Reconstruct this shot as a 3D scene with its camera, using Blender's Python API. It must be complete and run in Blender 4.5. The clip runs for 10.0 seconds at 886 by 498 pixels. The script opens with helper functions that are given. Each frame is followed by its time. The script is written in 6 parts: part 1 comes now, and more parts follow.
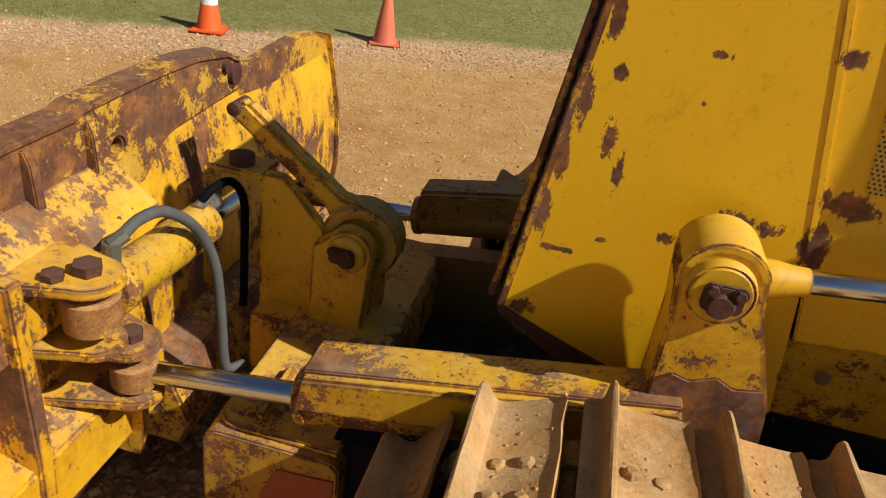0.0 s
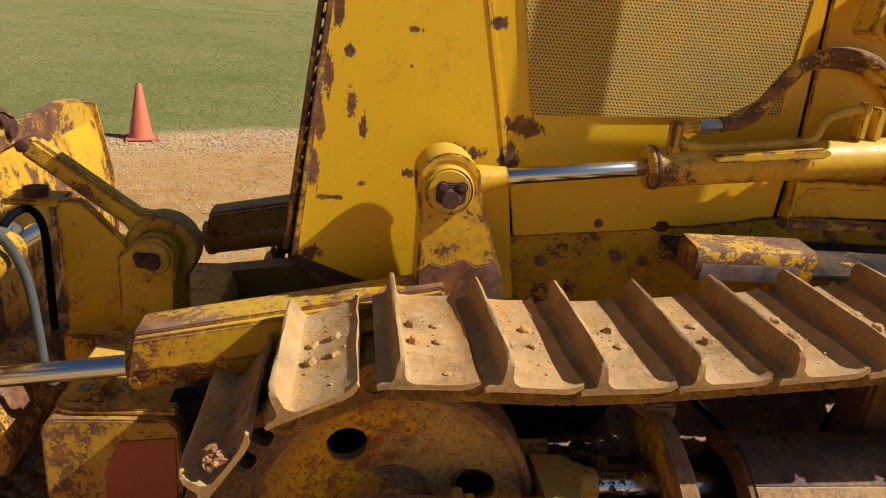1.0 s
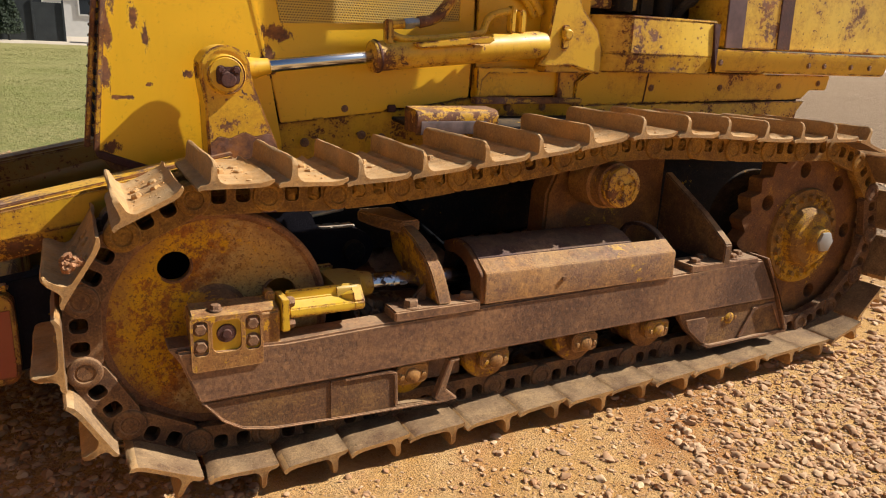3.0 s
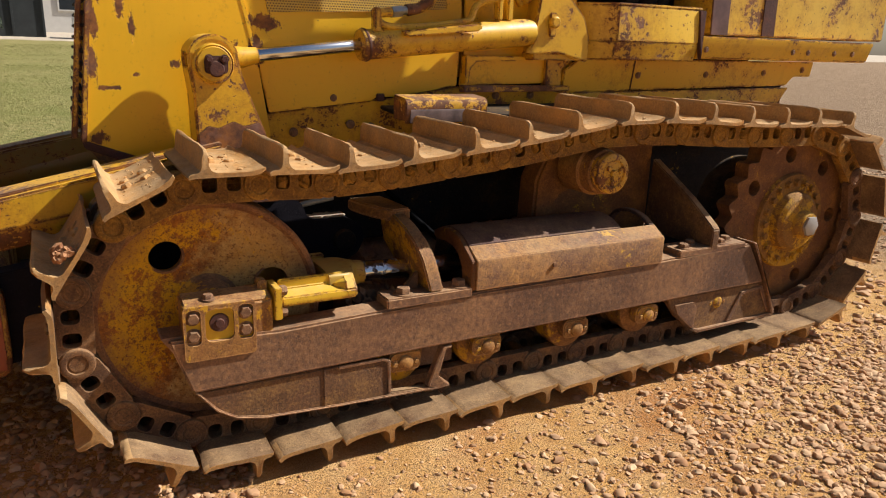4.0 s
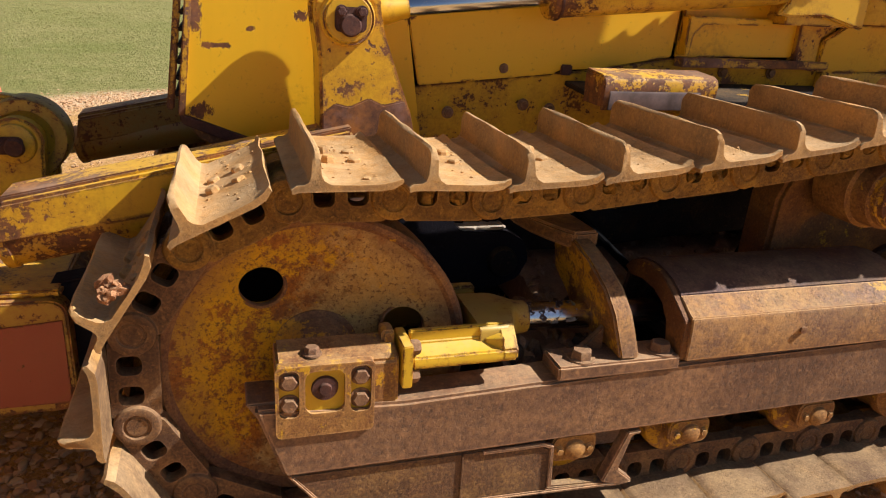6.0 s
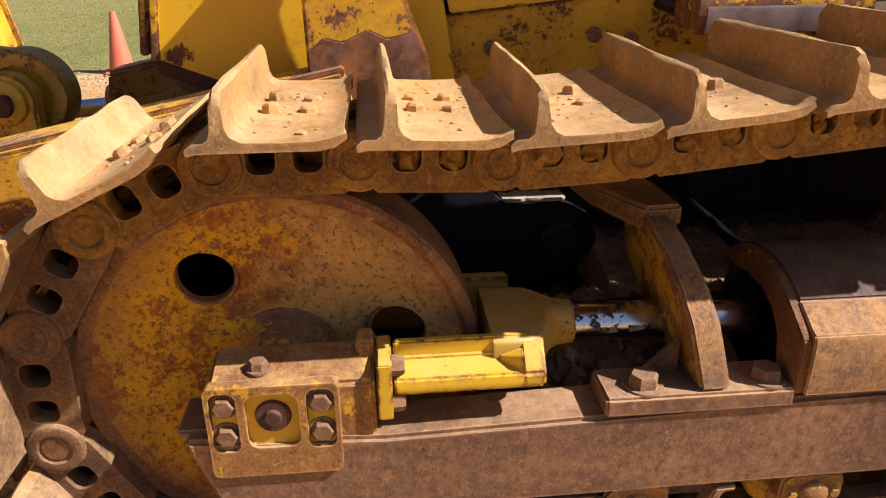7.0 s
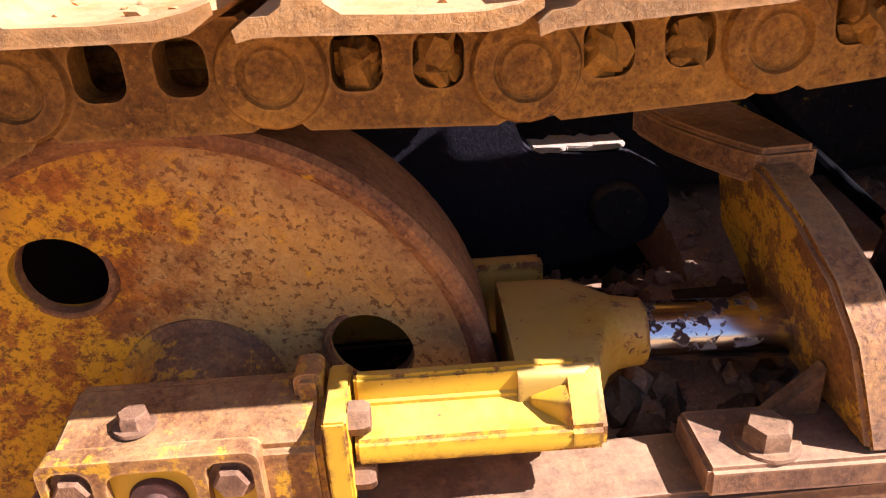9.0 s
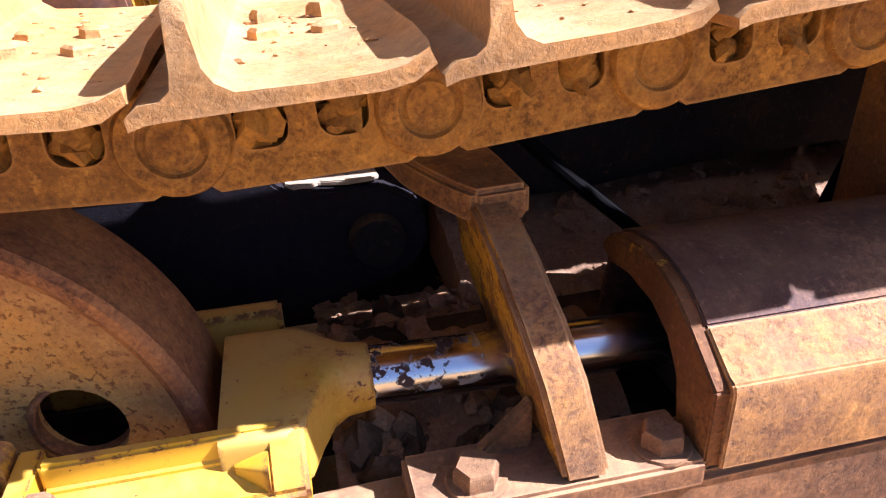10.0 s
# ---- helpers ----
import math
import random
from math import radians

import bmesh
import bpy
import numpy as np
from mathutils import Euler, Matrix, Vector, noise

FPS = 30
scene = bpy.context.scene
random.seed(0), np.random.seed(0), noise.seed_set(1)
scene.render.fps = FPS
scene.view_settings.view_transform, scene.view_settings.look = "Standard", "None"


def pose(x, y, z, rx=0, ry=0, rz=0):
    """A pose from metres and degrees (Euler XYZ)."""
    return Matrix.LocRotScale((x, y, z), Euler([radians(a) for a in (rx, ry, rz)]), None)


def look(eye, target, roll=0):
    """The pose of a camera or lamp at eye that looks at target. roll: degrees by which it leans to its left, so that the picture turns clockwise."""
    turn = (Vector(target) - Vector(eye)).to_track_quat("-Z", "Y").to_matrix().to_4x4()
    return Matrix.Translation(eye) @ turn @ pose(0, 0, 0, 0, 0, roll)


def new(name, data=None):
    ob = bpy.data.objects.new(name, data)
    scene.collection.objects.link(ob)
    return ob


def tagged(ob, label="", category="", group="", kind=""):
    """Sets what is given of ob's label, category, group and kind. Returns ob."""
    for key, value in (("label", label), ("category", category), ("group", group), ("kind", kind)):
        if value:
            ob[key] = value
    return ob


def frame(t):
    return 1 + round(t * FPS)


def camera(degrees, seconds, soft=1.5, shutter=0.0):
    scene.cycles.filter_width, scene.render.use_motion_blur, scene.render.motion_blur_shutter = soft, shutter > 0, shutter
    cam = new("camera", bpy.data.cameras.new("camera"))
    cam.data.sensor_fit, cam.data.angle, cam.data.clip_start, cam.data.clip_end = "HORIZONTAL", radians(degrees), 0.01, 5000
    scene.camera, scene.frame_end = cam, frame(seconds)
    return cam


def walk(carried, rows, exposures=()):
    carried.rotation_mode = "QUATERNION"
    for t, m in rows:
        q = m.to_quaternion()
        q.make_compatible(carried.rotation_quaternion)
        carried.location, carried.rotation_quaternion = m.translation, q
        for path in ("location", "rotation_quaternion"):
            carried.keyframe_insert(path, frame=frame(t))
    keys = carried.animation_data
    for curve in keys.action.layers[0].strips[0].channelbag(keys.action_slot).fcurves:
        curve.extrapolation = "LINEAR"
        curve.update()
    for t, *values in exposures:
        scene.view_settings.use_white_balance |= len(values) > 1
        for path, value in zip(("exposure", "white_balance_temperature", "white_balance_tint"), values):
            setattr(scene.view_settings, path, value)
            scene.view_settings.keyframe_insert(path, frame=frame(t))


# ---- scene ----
cam = camera(62.9, 10.0, soft=1.1)
PATH = [
    (0, (-0.178, -0.623, 1.537), (-0.444, 1.105, 0.567), 9.2),
    (0.5, (-0.109, -0.877, 1.47), (-0.117, 0.95, 0.656), 7.3),
    (1, (-0.119, -1.07, 1.397), (0.153, 0.797, 0.733), 5.2),
    (1.5, (-0.235, -1.204, 1.288), (0.294, 0.639, 0.721), 3.9),
    (1.6, (-0.245, -1.232, 1.277), (0.323, 0.601, 0.713), 3.3),
    (2, (-0.275, -1.396, 1.201), (0.427, 0.398, 0.659), 3.2),
    (2.5, (-0.301, -1.587, 1.139), (0.519, 0.156, 0.602), 2.7),
    (3, (-0.302, -1.671, 1.101), (0.594, 0.035, 0.568), 2.3),
    (4.5, (-0.322, -1.675, 1.084), (0.606, 0.007, 0.525), 1.9),
    (5, (-0.293, -1.606, 1.082), (0.554, 0.108, 0.495), 2.3),
    (5.5, (-0.222, -1.352, 1.082), (0.486, 0.412, 0.459), 2.6),
    (5.7, (-0.195, -1.236, 1.083), (0.448, 0.547, 0.444), 2.5),
    (6.8, (0.073, -0.835, 1.047), (0.359, 0.966, 0.225), 2.4),
    (7, (0.151, -0.789, 0.986), (0.311, 1.041, 0.196), -0.6),
    (7.5, (0.21, -0.575, 0.895), (0.266, 1.23, 0.036), -1.6),
    (8, (0.21, -0.47, 0.845), (0.211, 1.331, -0.023), -2.7),
    (8.5, (0.205, -0.444, 0.835), (0.195, 1.359, -0.029), -3.2),
    (9, (0.223, -0.44, 0.839), (0.268, 1.362, -0.027), -3.2),
    (9.5, (0.281, -0.431, 0.859), (0.458, 1.354, -0.025), -2.7),
    (10, (0.38, -0.428, 0.884), (0.744, 1.314, -0.029), -2.1),
]
walk(cam, [(t, look(eye, target, roll)) for t, eye, target, roll in PATH],
     exposures=[(0, 0.20, 6350, 10), (1, 0.36, 6200, 9), (2, 0.70, 6050, 9), (3, 0.66, 6150, 12), (4.5, 0.56, 6200, 14), (5.5, 0.68, 6100, 14), (7, 0.88, 6150, 20), (7.5, 1.00, 6250, 27), (8.5, 1.46, 6000, 33), (9, 1.62, 5800, 32), (9.5, 1.70, 5650, 31), (10, 1.82, 5500, 28)])

# ---- world, sun, exposure ----
scene.view_settings.exposure = 0.0
world = bpy.data.worlds.new("sky")
scene.world = world
world.use_nodes = True
SUN = Vector((1.04, -0.245, 1.0)).normalized()
sky = world.node_tree.nodes.new("ShaderNodeTexSky")
sky.sky_type, sky.sun_disc = "NISHITA", False
sky.sun_elevation = math.asin(SUN.z)
sky.sun_rotation = math.atan2(SUN.x, SUN.y)
sky.air_density, sky.dust_density, sky.ozone_density = 1.0, 1.5, 1.0
back = world.node_tree.nodes["Background"]
back.inputs["Strength"].default_value = 0.043
world.node_tree.links.new(sky.outputs[0], back.inputs["Color"])
sun = new("sun", bpy.data.lights.new("sun", "SUN"))
sun.data.energy, sun.data.angle, sun.data.color = 5.0, radians(0.53), (1.0, 0.94, 0.84)
sun.matrix_world = look(SUN * 30, (0, 0, 0))


# ---- materials ----
class Nodes:
    """A small writer of node materials."""

    def __init__(self, name):
        self.mat = bpy.data.materials.new(name)
        self.mat.use_nodes = True
        self.tree = self.mat.node_tree
        self.bsdf = self.tree.nodes["Principled BSDF"]
        self.coords = self.tree.nodes.new("ShaderNodeTexCoord").outputs["Object"]
        self.info = None

    def put(self, socket, value):
        if isinstance(value, bpy.types.NodeSocket):
            self.tree.links.new(value, socket)
        elif isinstance(value, tuple) and len(value) == 3 and socket.type == "RGBA":
            socket.default_value = (*value, 1)
        else:
            socket.default_value = value

    def scaled(self, sx, sy, sz):
        m = self.tree.nodes.new("ShaderNodeMapping")
        self.put(m.inputs["Vector"], self.coords)
        m.inputs["Scale"].default_value = (sx, sy, sz)
        return m.outputs[0]

    def own(self):
        """Coordinates shifted by each object's own random number."""
        if self.info is None:
            self.info = self.tree.nodes.new("ShaderNodeObjectInfo")
        v = self.tree.nodes.new("ShaderNodeVectorMath")
        v.operation = "MULTIPLY_ADD"
        self.put(v.inputs[0], self.info.outputs["Random"])
        v.inputs[1].default_value = (7.0, 3.0, 5.0)
        self.put(v.inputs[2], self.coords)
        self.coords = v.outputs[0]
        return self.info.outputs["Random"]

    def noise(self, scale, detail=6.0, rough=0.6, vector=None, distort=0.0):
        n = self.tree.nodes.new("ShaderNodeTexNoise")
        self.put(n.inputs["Vector"], vector or self.coords)
        for key, value in (("Scale", scale), ("Detail", detail), ("Roughness", rough), ("Distortion", distort)):
            n.inputs[key].default_value = value
        return n.outputs["Fac"]

    def cells(self, scale, feature="F1", vector=None):
        n = self.tree.nodes.new("ShaderNodeTexVoronoi")
        n.feature = feature
        self.put(n.inputs["Vector"], vector or self.coords)
        n.inputs["Scale"].default_value = scale
        return n

    def step(self, value, low, high):
        n = self.tree.nodes.new("ShaderNodeMapRange")
        self.put(n.inputs["Value"], value)
        n.inputs["From Min"].default_value, n.inputs["From Max"].default_value = low, high
        return n.outputs["Result"]

    def maths(self, kind, a, b=0.0):
        n = self.tree.nodes.new("ShaderNodeMath")
        n.operation = kind
        self.put(n.inputs[0], a)
        self.put(n.inputs[1], b)
        return n.outputs[0]

    def mix(self, fac, a, b):
        n = self.tree.nodes.new("ShaderNodeMix")
        n.data_type = "RGBA"
        self.put(n.inputs[0], fac)
        self.put(n.inputs[6], a)
        self.put(n.inputs[7], b)
        return n.outputs[2]

    def blend(self, fac, a, b):
        n = self.tree.nodes.new("ShaderNodeMix")
        self.put(n.inputs[0], fac)
        self.put(n.inputs[2], a)
        self.put(n.inputs[3], b)
        return n.outputs[0]

    def edges(self, radius):
        """1 where a face turns sharply within the radius."""
        b = self.tree.nodes.new("ShaderNodeBevel")
        b.samples = 4
        b.inputs["Radius"].default_value = radius
        g = self.tree.nodes.new("ShaderNodeNewGeometry")
        d = self.tree.nodes.new("ShaderNodeVectorMath")
        d.operation = "DOT_PRODUCT"
        self.put(d.inputs[0], b.outputs[0])
        self.put(d.inputs[1], g.outputs["Normal"])
        return self.maths("SUBTRACT", 1.0, d.outputs["Value"])

    def upward(self):
        g = self.tree.nodes.new("ShaderNodeNewGeometry")
        s = self.tree.nodes.new("ShaderNodeSeparateXYZ")
        self.put(s.inputs[0], g.outputs["Normal"])
        return s.outputs["Z"]

    def done(self, colour, rough, bump=None, strength=0.3, distance=0.002, metal=0.0):
        self.put(self.bsdf.inputs["Base Color"], colour)
        self.put(self.bsdf.inputs["Roughness"], rough)
        self.put(self.bsdf.inputs["Metallic"], metal)
        if bump is not None:
            b = self.tree.nodes.new("ShaderNodeBump")
            b.inputs["Strength"].default_value, b.inputs["Distance"].default_value = strength, distance
            self.put(b.inputs["Height"], bump)
            self.put(self.bsdf.inputs["Normal"], b.outputs[0])
        return self.mat


RUST_DARK, RUST_MID, RUST_ORANGE = (0.075, 0.032, 0.026), (0.16, 0.062, 0.035), (0.36, 0.14, 0.025)
DUST = (0.55, 0.38, 0.195)


def paint(name, base=(0.66, 0.37, 0.012), faded=(0.69, 0.42, 0.022), chips=0.62, wear=0.5, specks=0.7, dust=0.25, size=5.0, grime=0.3, spots_at=(), streak=False, primer=0.35):
    """Old sprayed paint over rust: chips, worn edges, rusty specks, run marks, dust on what faces up."""
    n = Nodes(name)
    drawn = n.scaled(1, 1, 0.18) if streak else None
    big, small, tiny = n.noise(size, 10, 0.66), n.noise(size * 6, 8, 0.72, drawn), n.noise(size * 24, 6, 0.7)
    worn = n.maths("MULTIPLY", n.step(n.edges(0.010), 0.01, 0.25), n.step(n.noise(size * 3.3, 6, 0.7), 0.44, 0.60))
    field = n.maths("ADD", n.maths("ADD", n.maths("MULTIPLY", big, 0.58), n.maths("MULTIPLY", small, 0.27)), n.maths("MULTIPLY", tiny, 0.15))
    field = n.maths("ADD", field, n.maths("MULTIPLY", worn, n.maths("MULTIPLY", small, wear)))
    mask = n.step(field, chips, chips + 0.012)
    spots = n.step(n.noise(55, 3, 0.6), specks, specks + 0.02)
    mask = n.maths("MAXIMUM", mask, spots)
    if spots_at:
        s = n.tree.nodes.new("ShaderNodeSeparateXYZ")
        n.put(s.inputs[0], n.coords)
        ragged = n.maths("MULTIPLY", n.maths("SUBTRACT", n.noise(30, 10, 0.8, n.scaled(1, 1, 0.5)), 0.5), 5.5)
        for cx, cz, rx, rz in spots_at:
            u = n.maths("DIVIDE", n.maths("SUBTRACT", s.outputs["X"], cx), rx)
            w = n.maths("DIVIDE", n.maths("SUBTRACT", s.outputs["Z"], cz), rz)
            r = n.maths("ADD", n.maths("SQRT", n.maths("ADD", n.maths("MULTIPLY", u, u), n.maths("MULTIPLY", w, w))), ragged)
            mask = n.maths("MAXIMUM", mask, n.step(r, 1.02, 0.96))
    tone = n.mix(n.step(n.noise(1.6, 4), 0.35, 0.7), base, faded)
    run = n.step(n.noise(1.0, 6, 0.65, n.scaled(22, 22, 2.2)), 0.55, 0.85)
    tone = n.mix(n.maths("MULTIPLY", run, grime), tone, (0.20, 0.085, 0.012))
    halo = n.step(field, chips - 0.085, chips + 0.01)
    tone = n.mix(n.maths("MULTIPLY", halo, 0.55), tone, (0.36, 0.145, 0.010))
    scuff = n.step(n.noise(70, 6, 0.75), 0.60, 0.68)
    tone = n.mix(n.maths("MULTIPLY", scuff, 0.35), tone, (0.16, 0.075, 0.015))
    rust = n.mix(n.step(n.noise(40, 9, 0.78), 0.32, 0.68), (0.045, 0.019, 0.013), (0.21, 0.080, 0.026))
    rust = n.mix(n.maths("MULTIPLY", n.step(n.noise(13, 9, 0.74), 0.50, 0.64), 0.75), rust, (0.36, 0.14, 0.026))
    rust = n.mix(n.maths("MULTIPLY", n.step(n.noise(7, 7, 0.65), 0.52, 0.66), 0.8 * primer), rust, (0.25, 0.145, 0.12))
    colour = n.mix(mask, tone, rust)
    lay = n.maths("MULTIPLY", n.step(n.upward(), 0.2, 0.95), n.step(n.noise(14, 8, 0.7), 0.35, 0.75))
    colour = n.mix(n.maths("MULTIPLY", lay, dust), colour, DUST)
    height = n.maths("SUBTRACT", n.maths("MULTIPLY", small, 0.15), mask)
    return n.done(colour, n.blend(mask, n.blend(lay, 0.42, 0.8), 0.85), height, 0.35, 0.0015)


def rusty(name, dark=RUST_DARK, mid=RUST_MID, bright=RUST_ORANGE, glow=0.5, dust=0.6, yellow=0.0, polish=0.0, size=9.0, own=False, speckle=62.0, pitted=0.75, blotch=0.6, gloss=0.25, edge=0.0, lumpy=0.0):
    """Bare rusted steel with dark blotches, brighter patches, dust on what faces up and remnants of yellow paint."""
    n = Nodes(name)
    n.bsdf.inputs["Specular IOR Level"].default_value = gloss
    each = n.own() if own else None
    big, fine, grit = n.noise(size, 9, 0.65), n.noise(size * 20, 8, 0.78), n.noise(240, 5, 0.7)
    colour = n.mix(n.step(fine, 0.28, 0.70), dark, mid)
    drawn = n.noise(3.0, 9, 0.72, n.scaled(2.2, 6, 9))
    colour = n.mix(n.maths("MULTIPLY", n.step(drawn, 0.42, 0.66), 0.55), colour, tuple(0.55 * a + 0.45 * b for a, b in zip(dark, mid)))
    if each is not None:
        colour = n.mix(n.maths("MULTIPLY", each, 0.30), colour, dark)
    patch = n.step(n.maths("ADD", n.maths("MULTIPLY", big, 0.62), n.maths("MULTIPLY", fine, 0.38)), 0.57 - 0.2 * glow, 0.66)
    colour = n.mix(n.maths("MULTIPLY", patch, 0.9), colour, bright)
    cloud = n.step(n.maths("ADD", n.maths("MULTIPLY", n.noise(size * 0.6, 11, 0.74), 0.62), n.maths("MULTIPLY", n.noise(size * 16, 9, 0.8), 0.38)), 0.47, 0.59)
    colour = n.mix(n.maths("MULTIPLY", cloud, blotch), colour, tuple(c * 0.75 for c in dark))
    scab = n.step(n.noise(52, 10, 0.8), 0.49, 0.57)
    colour = n.mix(n.maths("MULTIPLY", scab, 0.55 * pitted), colour, tuple(0.8 * a + 0.1 * b for a, b in zip(dark, mid)))
    if yellow:
        left = n.step(n.maths("ADD", n.maths("MULTIPLY", n.noise(size * 0.55, 11, 0.72), 0.68), n.maths("MULTIPLY", n.noise(size * 5, 9, 0.75), 0.32)), 0.62 - 0.14 * yellow, 0.64 - 0.14 * yellow)
        colour = n.mix(left, colour, (0.58, 0.31, 0.015))
    pits = n.maths("MULTIPLY", n.step(n.noise(speckle * 2.4, 6, 0.72), 0.51, 0.60), n.step(n.noise(size * 1.3, 6, 0.7), 0.40, 0.60))
    colour = n.mix(n.maths("MULTIPLY", pits, pitted * 0.8), colour, tuple(c * 0.5 for c in dark))
    pale = n.step(n.noise(speckle * 1.7, 4, 0.6), 0.60, 0.68)
    colour = n.mix(n.maths("MULTIPLY", pale, 0.25), colour, tuple(min(1.0, c * 1.3 + 0.015) for c in bright))
    colour = n.mix(n.maths("MULTIPLY", n.step(grit, 0.46, 0.34), 0.18), colour, tuple(c * 0.6 for c in dark))
    if edge:
        worn = n.maths("MULTIPLY", n.step(n.edges(0.006), 0.02, 0.28), n.step(n.noise(26, 7, 0.75), 0.36, 0.58))
        colour = n.mix(n.maths("MULTIPLY", worn, edge), colour, tuple(min(0.8, c * 1.1 + 0.10) for c in bright))
    lay = n.maths("MULTIPLY", n.step(n.upward(), -0.1, 0.8), n.step(n.noise(9, 11, 0.75), 0.38, 0.62))
    colour = n.mix(n.maths("MULTIPLY", lay, dust), colour, DUST)
    rough = n.blend(lay, n.blend(patch, 0.62 - polish, 0.85), 0.95)
    relief = n.maths("ADD", n.maths("ADD", n.maths("MULTIPLY", fine, 0.8), big), n.maths("MULTIPLY", grit, 0.25))
    if lumpy:
        relief = n.maths("ADD", relief, n.maths("MULTIPLY", n.noise(48, 6, 0.6), lumpy))
    return n.done(colour, rough, n.maths("SUBTRACT", relief, n.maths("MULTIPLY", pits, 0.6)), 0.5, 0.0024, 0.0)


def plain(name, colour, rough=0.6, metal=0.0, vary=0.25, size=12.0, bump=0.0):
    n = Nodes(name)
    deep = tuple(c * (1 - vary) for c in colour)
    f = n.noise(size, 7, 0.65)
    n.bsdf.inputs["Specular IOR Level"].default_value = 0.3
    return n.done(n.mix(n.step(f, 0.3, 0.7), deep, colour), n.blend(f, rough * 0.85, min(1.0, rough * 1.15)), f, bump, 0.002, metal)


YELLOW = paint("yellow paint", chips=0.585, wear=0.9)
HOOD_CHIPS = [(-0.114, 1.157, 0.0133, 0.0281), (-0.086, 1.113, 0.0078, 0.0374), (-0.125, 1.263, 0.0125, 0.0133), (0.016, 1.319, 0.0117, 0.0062), (-0.155, 0.937, 0.0234, 0.0062), (-0.087, 0.972, 0.0086, 0.0062),
              (0.135, 1.063, 0.0546, 0.0172), (0.192, 1.348, 0.0203, 0.0148), (0.273, 1.124, 0.0437, 0.0234), (0.251, 1.046, 0.0218, 0.0406), (0.021, 1.001, 0.0140, 0.0125), (0.012, 1.242, 0.0047, 0.0055),
              (-0.198, 1.000, 0.0140, 0.0468), (-0.184, 1.110, 0.0101, 0.0468), (-0.166, 1.220, 0.0109, 0.0468), (-0.150, 1.350, 0.0109, 0.0702), (-0.20, 0.80, 0.0234, 0.0156)]
HOOD = paint("hood paint", base=(0.80, 0.45, 0.004), faded=(0.82, 0.49, 0.008), chips=0.66, wear=0.35, specks=0.735, size=3.4, dust=0.1, grime=0.10, spots_at=HOOD_CHIPS)
CHIPPED = paint("chipped yellow paint", chips=0.545, wear=1.0, specks=0.66, dust=0.45)
BLADE = paint("blade paint", streak=True, base=(0.70, 0.37, 0.008), faded=(0.72, 0.41, 0.025), chips=0.515, wear=1.1, specks=0.68, dust=0.35, size=4.2, grime=0.5)
DARK_YELLOW = paint("dark yellow paint", base=(0.22, 0.14, 0.02), faded=(0.34, 0.22, 0.05), chips=0.55, wear=0.9, specks=0.66, dust=0.35)
# Worn paint whose darker base also carries the track's shadow on the push frame.
DIRTY_SHADED = paint("dirty worn yellow paint with shade in it", base=(0.42, 0.24, 0.012), faded=(0.58, 0.38, 0.06), chips=0.50, wear=1.0, specks=0.64, dust=0.4, grime=0.6)
BARREL = paint("cylinder paint", base=(0.64, 0.35, 0.01), faded=(0.70, 0.44, 0.03), chips=0.548, wear=1.0, specks=0.68, size=11.0, dust=0.15, grime=0.5)
FRESH = paint("fresh yellow paint", base=(0.64, 0.37, 0.006), faded=(0.62, 0.39, 0.025), chips=0.635, wear=0.6, specks=0.70, dust=0.55, size=12.0, grime=0.25)
RUBBED = paint("rubbed yellow paint", primer=0.7, chips=0.482, wear=1.0, specks=0.62, dust=0.3)
GUARD = paint("guard paint", base=(0.62, 0.33, 0.012), faded=(0.62, 0.42, 0.08), chips=0.474, wear=0.8, specks=0.66, dust=0.15, size=4.0, grime=0.7, primer=0.15)
DUSTY = paint("dull dusty yellow paint", base=(0.52, 0.32, 0.025), faded=(0.44, 0.31, 0.09), chips=0.60, wear=1.0, specks=0.68, dust=0.45, size=9.0, grime=0.4)
BARE = paint("bare purple primer", chips=0.33, wear=1.0, specks=0.62, dust=0.2, primer=1.0)
LAVENDER = paint("primer and yellow paint", primer=1.0, base=(0.66, 0.40, 0.02), faded=(0.72, 0.50, 0.08), chips=0.52, wear=0.6, specks=0.66, size=3.0)
SHOE = rusty("dusty shoe steel", dark=(0.20, 0.105, 0.042), mid=(0.40, 0.258, 0.105), bright=(0.66, 0.33, 0.085), glow=0.8, dust=0.7, pitted=0.4, size=7, own=True, blotch=0.4, edge=0.4, lumpy=2.6)
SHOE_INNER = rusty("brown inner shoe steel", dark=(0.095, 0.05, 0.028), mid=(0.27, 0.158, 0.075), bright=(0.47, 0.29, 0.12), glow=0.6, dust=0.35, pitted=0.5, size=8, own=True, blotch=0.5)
LINK = rusty("orange rusted links", dark=(0.10, 0.043, 0.015), mid=(0.34, 0.162, 0.024), bright=(0.62, 0.325, 0.045), glow=0.8, dust=0.06, own=True, blotch=0.5, pitted=0.7, edge=0.4, lumpy=2.0)
LINK_LOWER = rusty("darker lower links", dark=(0.06, 0.028, 0.018), mid=(0.21, 0.105, 0.048), bright=(0.42, 0.215, 0.075), glow=0.6, dust=0.25, own=True, blotch=0.5, pitted=0.7, edge=0.4, lumpy=2.0)


